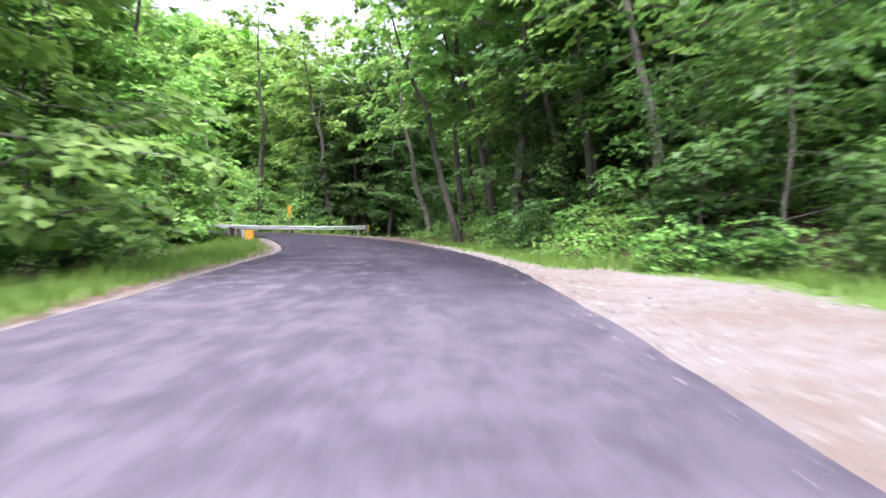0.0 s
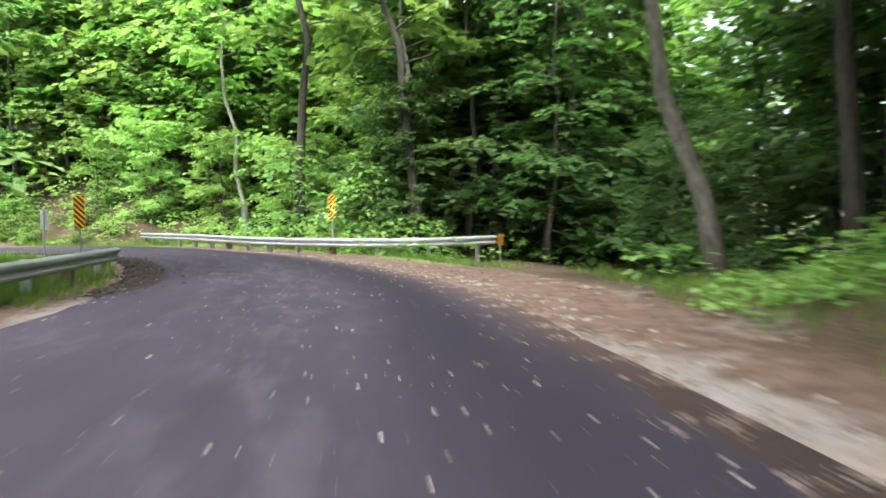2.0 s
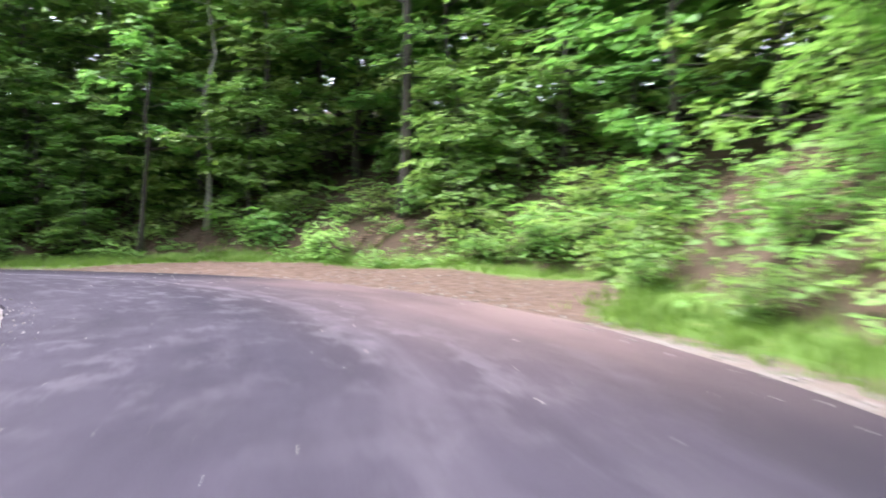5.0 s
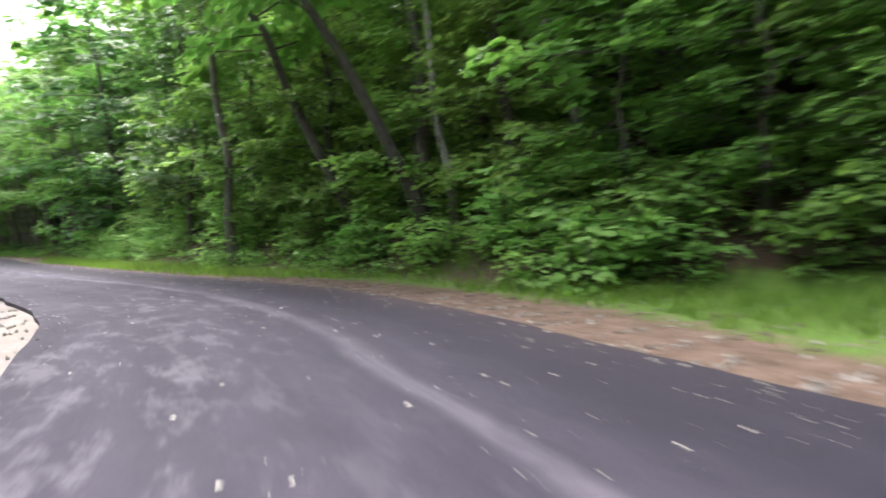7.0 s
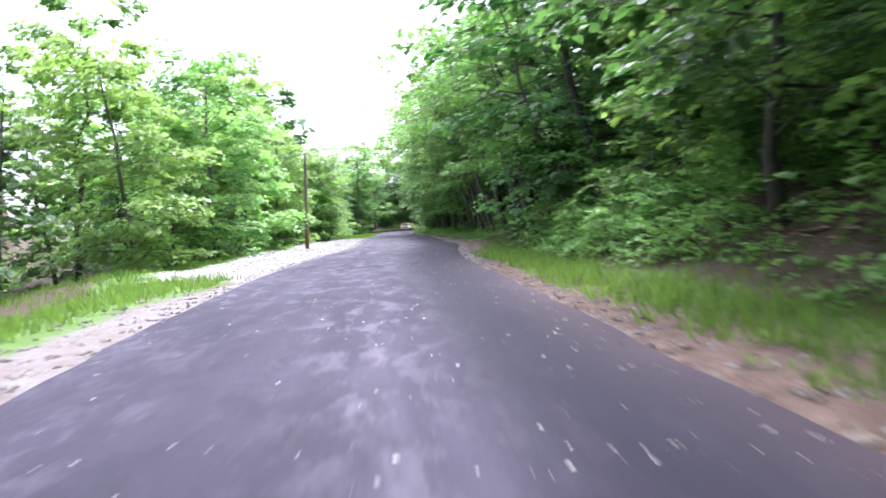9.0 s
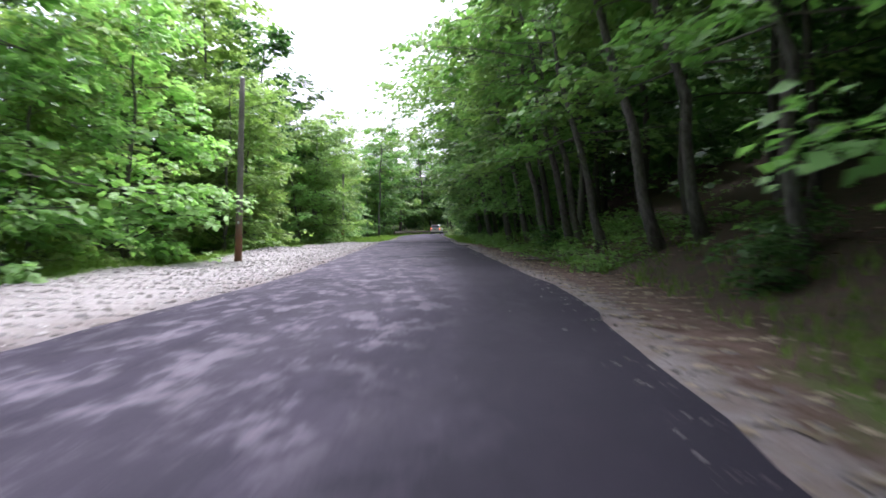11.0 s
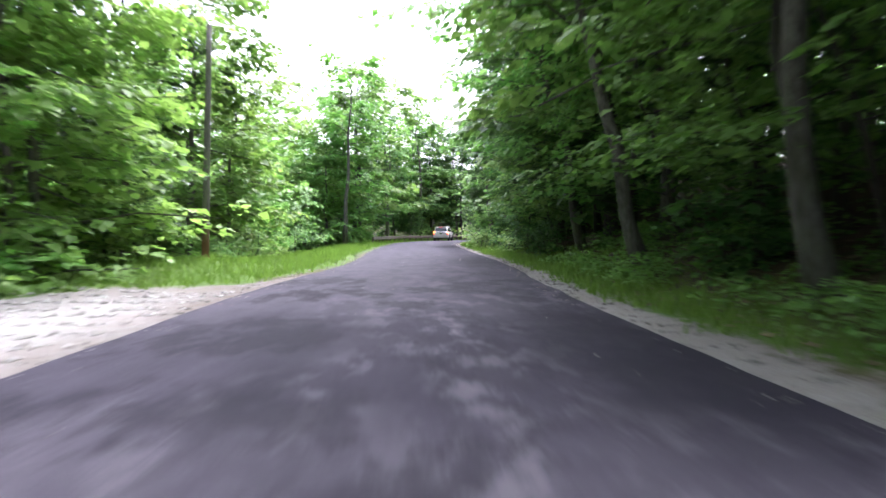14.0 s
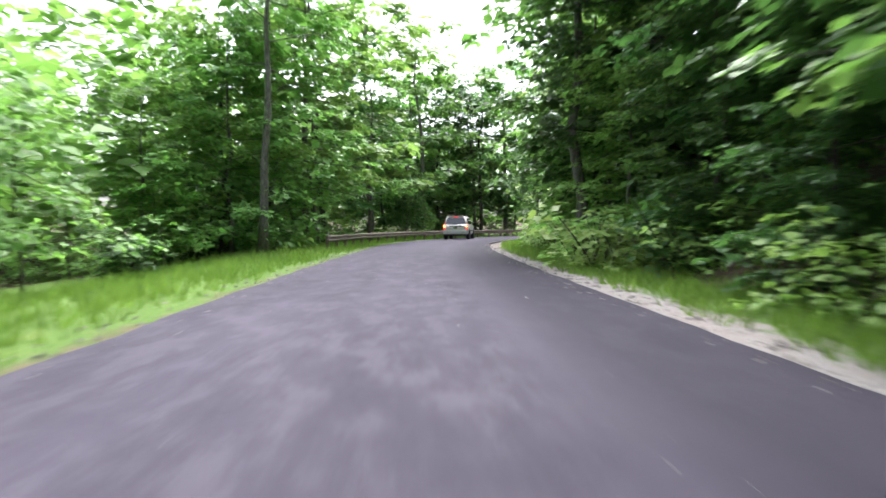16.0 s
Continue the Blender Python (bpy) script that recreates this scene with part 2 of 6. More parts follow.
# ---- mesh helpers ----
def mesh_of(name, verts, faces, material, smooth=False):
    me = bpy.data.meshes.new(name)
    me.from_pydata([tuple(map(float, v)) for v in verts], [], [tuple(map(int, f)) for f in faces])
    me.materials.append(material)
    if smooth:
        me.polygons.foreach_set("use_smooth", [True] * len(me.polygons))
    me.update()
    return me


def part(name, bm, material, parent=None, label="", smooth=False):
    """Links a bmesh, or a mesh, as one object, under a parent where one is given."""
    if isinstance(bm, bmesh.types.BMesh):
        me = bpy.data.meshes.new(name)
        bm.to_mesh(me)
        bm.free()
        me.materials.append(material)
        if smooth:
            me.polygons.foreach_set("use_smooth", [True] * len(me.polygons))
    else:
        me = bm
    ob = new(name, me)
    if parent is not None:
        ob.parent = parent
    return tagged(ob, label)


def box(bm, size, at, bevel=0.0, turn=None):
    m = Matrix.Translation(at) @ (turn.to_4x4() if turn else Matrix.Identity(4)) @ Matrix.Diagonal((*size, 1))
    made = bmesh.ops.create_cube(bm, size=1.0, matrix=m)["verts"]
    if bevel:
        edges = list({e for v in made for e in v.link_edges})
        bmesh.ops.bevel(bm, geom=edges, offset=bevel, segments=2, affect="EDGES", profile=0.6)
    return bm


def tube(points, radii, sides=8, cap=True):
    """Verts and faces of a tapered tube along points."""
    pts = np.array(points, float)
    verts, faces = [], []
    for i, p in enumerate(pts):
        d = Vector(pts[min(i + 1, len(pts) - 1)] - pts[max(i - 1, 0)]).normalized()
        ref = Vector((1, 0, 0)) if abs(d.x) < 0.8 else Vector((0, 1, 0))
        u = d.cross(ref).normalized()
        w = d.cross(u)
        for k in range(sides):
            a = 2 * math.pi * k / sides
            verts.append(Vector(p) + (u * math.cos(a) + w * math.sin(a)) * radii[i])
    for i in range(len(pts) - 1):
        for k in range(sides):
            a, b = i * sides + k, i * sides + (k + 1) % sides
            faces.append((a, b, b + sides, a + sides))
    if cap:
        faces.append(tuple(range(sides))[::-1])
        faces.append(tuple((len(pts) - 1) * sides + k for k in range(sides)))
    return verts, faces


# ---- plan of the road: its left and right edges ----
LEFT = [(-2.4, -26), (-2.5, -8), (-2.6, 2.7), (-3.0, 7.5), (-3.5, 12), (-3.9, 17.2), (-4.8, 20.5), (-6.2, 24.8), (-8.1, 29.6), (-9.6, 33),
        (-11.8, 36), (-14.8, 39), (-16.8, 40.5), (-19.4, 41.8), (-23, 42.9), (-28, 43.0), (-31.2, 42.2), (-34.2, 40.8), (-37.4, 38.5),
        (-39.9, 34.9), (-41.6, 31.2), (-42.8, 28.2), (-43.5, 23.6), (-43.7, 18), (-43.9, 13), (-44.8, 4), (-46.1, -3), (-47.5, -9.5),
        (-48.5, -14), (-49.7, -24.5), (-51, -34.5), (-52.1, -45), (-53.2, -53), (-54.6, -59), (-55.5, -66), (-56.1, -73), (-57, -80),
        (-58.5, -90), (-60, -99), (-62, -107), (-65.5, -115), (-71, -122), (-79, -127), (-90, -130), (-110, -132)]
RIGHT = [(4.1, -26), (4.1, -8), (3.95, 1), (3.78, 6), (3.35, 12), (2.75, 15), (1.95, 18.5), (0.5, 23.5), (-1.35, 28.2), (-3.3, 32.5), (-4.7, 34.7),
         (-6.8, 37.4), (-9.1, 39.8), (-11.5, 42), (-14.8, 44.4), (-18.5, 46.8), (-22, 48.4), (-26, 49.2), (-30.5, 49), (-35, 47.4),
         (-39, 44.8), (-41.3, 41.6), (-43.0, 38.5), (-44.4, 35.6), (-45.8, 32.9), (-47, 29.6), (-47.6, 26), (-48, 22.5), (-48.4, 18.5),
         (-49, 15), (-50, 7.5), (-51, 1), (-52.3, -4.5), (-53.5, -9), (-54.65, -19), (-55.55, -25.2), (-56.75, -34.4), (-57.6, -43),
         (-58.8, -52), (-59.75, -57), (-60.5, -62), (-61.4, -70), (-62, -75), (-63.2, -84), (-64.3, -91.5), (-65.6, -98), (-67.5, -104.5),
         (-71, -111), (-76, -116), (-83, -120), (-92, -123), (-110, -126)]


def resample(points, step):
    p = np.array(points, float)
    for _ in range(2):  # corner cutting
        q = np.empty((2 * len(p) - 2, 2))
        q[0::2], q[1::2] = 0.75 * p[:-1] + 0.25 * p[1:], 0.25 * p[:-1] + 0.75 * p[1:]
        p = np.vstack([p[:1], q, p[-1:]])
    s = np.r_[0, np.cumsum(np.hypot(*np.diff(p, axis=0).T))]
    at = np.arange(0, s[-1], step)
    return np.stack([np.interp(at, s, p[:, 0]), np.interp(at, s, p[:, 1])], 1)


EDGE_R = resample(RIGHT, 0.75)
_dense = resample(LEFT, 0.1)
_near, _low = [], 0
for _p in EDGE_R:  # the left edge point that faces each right one, never going back
    _d = np.hypot(*(_dense[_low:_low + 120] - _p).T)
    _low += int(_d.argmin())
    _near.append(_dense[_low])
EDGE_L = np.array(_near)
MID = (EDGE_L + EDGE_R) / 2
HALF = np.hypot(*(EDGE_R - EDGE_L).T) / 2
S_AT = np.r_[0, np.cumsum(np.hypot(*np.diff(MID, axis=0).T))]
AHEAD = np.gradient(MID, axis=0)
AHEAD /= np.hypot(*AHEAD.T)[:, None]


def place(x, y):
    """Metres along the road, metres out from its edge (right is +1), and the side, for one point or arrays of points."""
    q = np.stack([np.atleast_1d(x), np.atleast_1d(y)], 1)
    i = np.empty(len(q), int)
    for a in range(0, len(q), 4000):
        d = ((q[a:a + 4000, None, :] - MID[None]) ** 2).sum(-1)
        i[a:a + 4000] = d.argmin(1)
    rel = q - MID[i]
    side = np.where(AHEAD[i, 0] * rel[:, 1] - AHEAD[i, 1] * rel[:, 0] < 0, 1.0, -1.0)
    out = np.hypot(*rel.T) - HALF[i]
    return S_AT[i], out, side, i


def s_of(x, y):
    return float(place(x, y)[0][0])


S_START = s_of(3, -7)
S_PULL, S_TURN_A, S_TURN_B = s_of(3.8, 6), s_of(-4, 34), s_of(-24, 46)
S_BROWN_A, S_BROWN_B, S_STRIP = s_of(-31, 46), s_of(-44.5, 33), s_of(-42.7, 38.2)
S_GRAV_A, S_GRAV_B = s_of(-46, 3), s_of(-55.2, -51)
S_WIDE_A, S_WIDE_B = s_of(-45, 26), s_of(-46.5, 8)


def step_in(v, a, b):
    t = np.clip((v - a) / (b - a), 0, 1)
    return t * t * (3 - 2 * t)


def between(s, a, b, soft=3.0):
    return step_in(s, a - soft, a + soft) * (1 - step_in(s, b - soft, b + soft))


def bumps(x, y, scale, amp):
    return np.array([noise.noise((a * scale, b * scale, 3.1)) for a, b in zip(np.atleast_1d(x), np.atleast_1d(y))]) * amp


TRACK = resample([(-7.5, 36.5), (-4.6, 39.6), (-2.6, 42.6), (-0.6, 45.2), (2.2, 48.2), (6.5, 52), (13, 57)], 0.5)


def off_track(x, y):
    """Metres from the middle of the dirt track that leaves the outside of the bend."""
    x, y = np.atleast_1d(x), np.atleast_1d(y)
    return np.sqrt(((x[:, None] - TRACK[None, :, 0]) ** 2 + (y[:, None] - TRACK[None, :, 1]) ** 2).min(1))


def relief(x, y):
    """Height of the ground: a bank to the right of the road, a shallow fall to its left."""
    s, out, side, _ = place(x, y)
    rail = between(s, S_TURN_A - 3, S_TURN_B, 5)
    pull = between(s, S_PULL - 14, S_PULL + 6, 4)
    brown = between(s, S_BROWN_A, S_BROWN_B, 3)
    foot = 2.4 + 3.2 * pull + 3.0 * brown
    bank = np.clip(out - foot, 0, None)
    steep = 0.38 + 0.2 * between(s, S_BROWN_A - 6, s_of(-50, 6), 8)
    rise = np.where(bank < 14, steep * bank, steep * 14 + 0.2 * (bank - 14)) * step_in(out, foot - 0.5, foot + 1.5)
    drop = -0.10 * np.clip(out - 2.2, 0, 9) - 0.02 * np.clip(out - 11, 0, 60)
    right = rise * (1 - rail) + drop * rail
    grav = between(s, S_GRAV_A, S_GRAV_B, 3)
    left = -0.13 * np.clip(out - 3.5 - 3.0 * grav, 0, 12) + 0.08 * np.clip(out - 22, 0, 60)
    z = np.where(side > 0, right, left)
    rough = step_in(out, 1.5, 5)
    z = z + rough * (bumps(x, y, 0.25, 0.25) + bumps(x, y, 0.06, 0.5))
    return z - 0.055 - 0.03 * step_in(out, 0.0, 1.0)


# ---- ground: one sheet to the horizon ----
def build_ground():
    xs = np.r_[-900, -500, -300, -200, np.arange(-130, 46, 1.25), 80, 160, 300, 600, 900]
    ys = np.r_[-1000, -600, -400, -260, -190, np.arange(-155, 82, 1.25), 130, 220, 400, 700, 1000]
    gx, gy = np.meshgrid(xs, ys)
    x, y = gx.ravel(), gy.ravel()
    z = relief(x, y)
    far = np.hypot(x + 40, y + 35)
    z = np.where(far > 170, np.clip(z, -4, 14), z)
    nx, ny = len(xs), len(ys)
    idx = np.arange(nx * ny).reshape(ny, nx)
    faces = np.stack([idx[:-1, :-1].ravel(), idx[:-1, 1:].ravel(), idx[1:, 1:].ravel(), idx[1:, :-1].ravel()], 1)
    me = mesh_of("ground", np.stack([x, y, z], 1), faces, M_GROUND, True)
    s, out, side, _ = place(x, y)
    r = side > 0
    pull, brown = between(s, S_PULL - 14, S_PULL + 4, 3), between(s, S_BROWN_A, S_BROWN_B, 3)
    rail, grav = between(s, S_TURN_A, S_TURN_B, 3), between(s, S_GRAV_A, S_GRAV_B, 4)
    tip = between(s, S_TURN_A - 3, S_TURN_A + 6, 2)
    inner = between(s, s_of(-30, 44), s_of(-44.5, 27.5), 2)
    wide = between(s, S_WIDE_A, S_WIDE_B, 3)
    tan = between(s, s_of(-52, -3), S_GRAV_B - 6, 5)
    shoulder = 0.55 + 0.35 * between(s, S_GRAV_B - 20, S_GRAV_B + 40, 6)
    left_in = between(s, s_of(3, 9), s_of(-0.5, 27), 3)
    g_right = shoulder + 3.2 * pull + 0.35 * left_in - 0.55 * between(s, S_BROWN_B - 4, s_of(-50, 5), 4)
    g_left = 0.45 + 5.2 * grav + 0.9 * wide + 3.2 * inner - 0.6 * step_in(s, s_of(-57, -54), s_of(-57.5, -60))
    gravel = np.where(r, (g_right - out) * (1 - np.maximum(brown, np.maximum(rail, tip))) - 1.0 * np.maximum(brown, np.maximum(rail, tip)), g_left - out) * 0.8 + 0.5
    gravel = np.maximum(gravel, np.where(r, (0.8 - np.abs(out - 2.5)) * 0.9 * between(s, s_of(-0.5, 29), s_of(-5, 35.6), 1.5), -3))
    d_edge = np.where(r, 0.7 + 4.2 * between(s, S_BROWN_A, S_STRIP, 1.5) + 0.9 * between(s, S_STRIP, S_BROWN_B, 2) + 1.5 * rail + 0.5 * tip + 0.9 * tan + 1.0 * between(s, s_of(0.5, 24), S_TURN_A, 3) + 1.1 * between(s, S_BROWN_B, s_of(-50, 5), 3), 0.9 + 1.2 * between(s, S_TURN_A - 6, S_TURN_A + 12, 3) - 0.75 * step_in(s, s_of(-57, -54), s_of(-57.5, -60)))
    dirt = (d_edge - out) * 0.7 + 0.5 - 0.4 * np.where(r, 0, grav)
    dirt = np.maximum(dirt, np.where(out > -1, (1.7 - off_track(x, y)) * 0.7 + 0.5, -3))
    grass_edge = np.where(r, 2.4 + 3.4 * pull + 3.7 * brown + 1.6 * rail - 1.9 * tan, 4.2 + 3.5 * between(s, S_GRAV_B - 5, S_GRAV_B + 60, 8) + 3.0 * grav)
    grass = (grass_edge - out) * 0.55 + 0.5 - np.where(r, 0.75 * between(s, s_of(-0.3, 25.5), S_TURN_A + 6, 3), 0)
    for name, values in (("gravel", gravel), ("dirt", dirt), ("grass", grass), ("pale", np.where(r, 0.22 * between(s, s_of(3, 15), s_of(-0.5, 27), 4) + 0.1 * tan + 0.35 * between(s, S_GRAV_B - 10, S_GRAV_B + 45, 4), 0.75 * grav * step_in(out, 0.3, 1.6) + 0.2 * inner))):
        me.attributes.new(name, "FLOAT", "POINT").data.foreach_set("value", np.clip(values, -3, 4).astype(np.float32))
    ob = new("ground", me)
    return tagged(ob, "leaf-littered woodland ground with grass verges and pale gravel shoulders", "ground", kind="structure")


build_ground()


def build_road():
    """The asphalt: a crowned strip with a broken edge, thick enough to show its side."""
    rng = np.random.default_rng(3)
    n, cols = len(MID), 13
    f = np.linspace(0, 1, cols)
    verts, faces, track, mud = [], [], [], []
    jit = np.interp(np.arange(n), np.arange(0, n, 1.0), rng.normal(0, 0.025, n))
    brown = between(S_AT, S_BROWN_A - 4, s_of(-37, 44.5), 3)
    wash = between(S_AT, s_of(-1, 30), s_of(-20, 47), 4) + 0.55 * between(S_AT, s_of(-45, 35), s_of(-50, 5), 4)
    for i in range(n):
        a, b = EDGE_L[i], EDGE_R[i]
        u = (b - a) / np.hypot(*(b - a))
        a, b = a - u * jit[i], b + u * jit[(i * 7 + 3) % n]
        for k in range(cols):
            p = a + (b - a) * f[k]
            verts.append((p[0], p[1], 0.025 * (1 - (2 * f[k] - 1) ** 2)))
            track.append((S_AT[i], f[k], 0))
            mud.append(max(brown[i] * max(0, f[k] - 0.45) * 2.2, wash[i] * max(0, f[k] - 0.86) * 4.5))
    for i in range(n - 1):
        for k in range(cols - 1):
            v = i * cols + k
            faces.append((v, v + 1, v + cols + 1, v + cols))
    top = len(verts)
    for k, sgn in ((0, 1), (cols - 1, -1)):  # the sides
        base = len(verts)
        for i in range(n):
            v = verts[i * cols + k]
            verts.append((v[0], v[1], -0.16))
            track.append(track[i * cols + k])
            mud.append(0.0)
        for i in range(n - 1):
            q = (i * cols + k, (i + 1) * cols + k, base + i + 1, base + i)
            faces.append(q if sgn > 0 else q[::-1])
    me = mesh_of("road", verts, faces, M_ASPHALT, False)
    me.attributes.new("track", "FLOAT_VECTOR", "POINT").data.foreach_set("vector", np.array(track, np.float32).ravel())
    at = np.array(track)[:, 0]
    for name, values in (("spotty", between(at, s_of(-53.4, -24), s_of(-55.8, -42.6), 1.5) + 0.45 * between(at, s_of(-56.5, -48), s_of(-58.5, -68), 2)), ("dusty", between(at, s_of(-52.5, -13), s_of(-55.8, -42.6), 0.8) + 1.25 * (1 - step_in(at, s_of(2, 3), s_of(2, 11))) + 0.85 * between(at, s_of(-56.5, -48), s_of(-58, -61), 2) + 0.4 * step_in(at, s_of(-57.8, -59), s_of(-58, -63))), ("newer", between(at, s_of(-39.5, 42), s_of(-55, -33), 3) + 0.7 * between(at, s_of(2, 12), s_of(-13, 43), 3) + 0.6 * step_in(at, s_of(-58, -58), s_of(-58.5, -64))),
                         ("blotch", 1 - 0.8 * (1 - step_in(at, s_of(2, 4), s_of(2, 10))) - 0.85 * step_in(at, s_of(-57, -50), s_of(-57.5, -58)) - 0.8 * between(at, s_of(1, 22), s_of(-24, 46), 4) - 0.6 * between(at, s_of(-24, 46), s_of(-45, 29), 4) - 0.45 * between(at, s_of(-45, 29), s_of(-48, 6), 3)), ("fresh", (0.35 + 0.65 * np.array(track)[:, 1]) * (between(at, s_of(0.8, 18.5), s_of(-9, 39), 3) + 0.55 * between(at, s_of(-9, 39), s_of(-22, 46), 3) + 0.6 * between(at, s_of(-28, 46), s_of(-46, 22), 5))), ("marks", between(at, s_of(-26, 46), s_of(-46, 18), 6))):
        me.attributes.new(name, "FLOAT", "POINT").data.foreach_set("value", values.astype(np.float32))
    across = np.array(track)[:, 1] * 7.0
    me.attributes.new("soil", "FLOAT", "POINT").data.foreach_set("value", (between(at, s_of(-8, 31.5), s_of(-19, 43), 2) * np.clip(1.0 - across / 1.15, 0, 1) + 0.95 * between(at, s_of(1.2, 20), s_of(-9, 39), 3) * np.clip(1.0 - (7.0 - across) / 0.8, 0, 1)).astype(np.float32))
    me.attributes.new("mud", "FLOAT", "POINT").data.foreach_set("value", np.array(mud, np.float32))
    return tagged(new("road", me), "worn two-lane asphalt road with dusty patches", "road", kind="structure")


build_road()


# ---- trees ----
def leaf_verts(centres, dirs, per, size, rng, spread, flat, axis, droop):
    """Flat sprays of pointed leaves: per leaves along a twig at each centre, four corners each, fanned out and hanging at the tip."""
    c, d = np.asarray(centres, float), np.asarray(dirs, float)
    head = d[:, :2] + rng.normal(0, 0.35, (len(c), 2))
    if axis is not None:
        away = c[:, :2] - np.asarray(axis)
        head = head + 0.7 * away / (np.linalg.norm(away, axis=1)[:, None] + 0.2)
    head = head / (np.linalg.norm(head, axis=1)[:, None] + 1e-6)
    roll = rng.normal(0, 0.16, len(c))
    c, head, roll = np.repeat(c, per, 0), np.repeat(head, per, 0), np.repeat(roll, per, 0)
    n = len(c)
    u, v = rng.uniform(-0.55, 1.0, n), rng.normal(0, 0.5, n)
    v *= 1.0 - 0.45 * np.clip(u, 0, 1)
    side = np.stack([-head[:, 1], head[:, 0]], 1)
    base = c.copy()
    base[:, :2] += (head * u[:, None] + side * v[:, None]) * spread * 1.15
    base[:, 2] += spread * (roll * v - droop * 0.55 * np.clip(u + 0.4, 0, 2) ** 2) + rng.normal(0, 0.16 * flat * spread, n)
    turn = np.sign(v) * rng.uniform(0.1, 1.25, n) + rng.normal(0, 0.3, n)
    out = np.zeros((n, 3))
    out[:, :2] = head * np.cos(turn)[:, None] + side * np.sin(turn)[:, None]
    out[:, 2] = -droop * (0.35 + 0.5 * np.clip(u, 0, 1)) + rng.normal(0, 0.16, n)
    out /= np.linalg.norm(out, axis=1)[:, None]
    up = np.array([0, 0, 1.0]) + rng.normal(0, 0.30, (n, 3))
    sidev = np.cross(out, up)
    sidev /= np.linalg.norm(sidev, axis=1)[:, None]
    norm = np.cross(sidev, out)
    L = size * rng.uniform(0.65, 1.3, (n, 1))
    W = L * rng.uniform(0.34, 0.5, (n, 1))
    tip = base + out * L - norm * L * 0.12
    lft = base + out * L * 0.45 - sidev * W + norm * L * 0.05
    rgt = base + out * L * 0.45 + sidev * W + norm * L * 0.05
    return np.stack([base, lft, tip, rgt], 1).reshape(-1, 3)


def leaves_mesh(name, centres, dirs, per, size, rng, material, spread=0.45, flat=0.5, axis=None, droop=0.3, core=None):
    """One mesh of leaf sprays, each leaf two triangles folded on its midrib; core: fewer, broader sprays near the stem."""
    verts = leaf_verts(centres, dirs, per, size, rng, spread, flat, axis, droop)
    if core is not None:
        verts = np.vstack([verts, leaf_verts(*core, rng, 0.6, 1.0, axis, 0.5)])
    k = np.arange(len(verts) // 4)[:, None] * 4
    tris = np.concatenate([k + [0, 1, 2], k + [0, 2, 3]], 1).reshape(-1, 3)
    me = bpy.data.meshes.new(name)
    me.vertices.add(len(verts))
    me.vertices.foreach_set("co", verts.astype(np.float32).ravel())
    me.loops.add(tris.size)
    me.loops.foreach_set("vertex_index", tris.astype(np.int32).ravel())
    me.polygons.add(len(tris))
    me.polygons.foreach_set("loop_start", np.arange(0, tris.size, 3, dtype=np.int32))
    me.update(calc_edges=True)
    me.materials.append(material)
    return me


def wander(a, b, steps, amp, rng):
    a, b = np.array(a, float), np.array(b, float)
    t = np.linspace(0, 1, steps)[:, None]
    return a + (b - a) * t + rng.normal(0, amp, (steps, 3)) * np.sin(np.pi * t)


def join(pieces):
    verts, faces = [], []
    for v, f in pieces:
        k = len(verts)
        verts += list(v)
        faces += [tuple(i + k for i in g) for g in f]
    return verts, faces


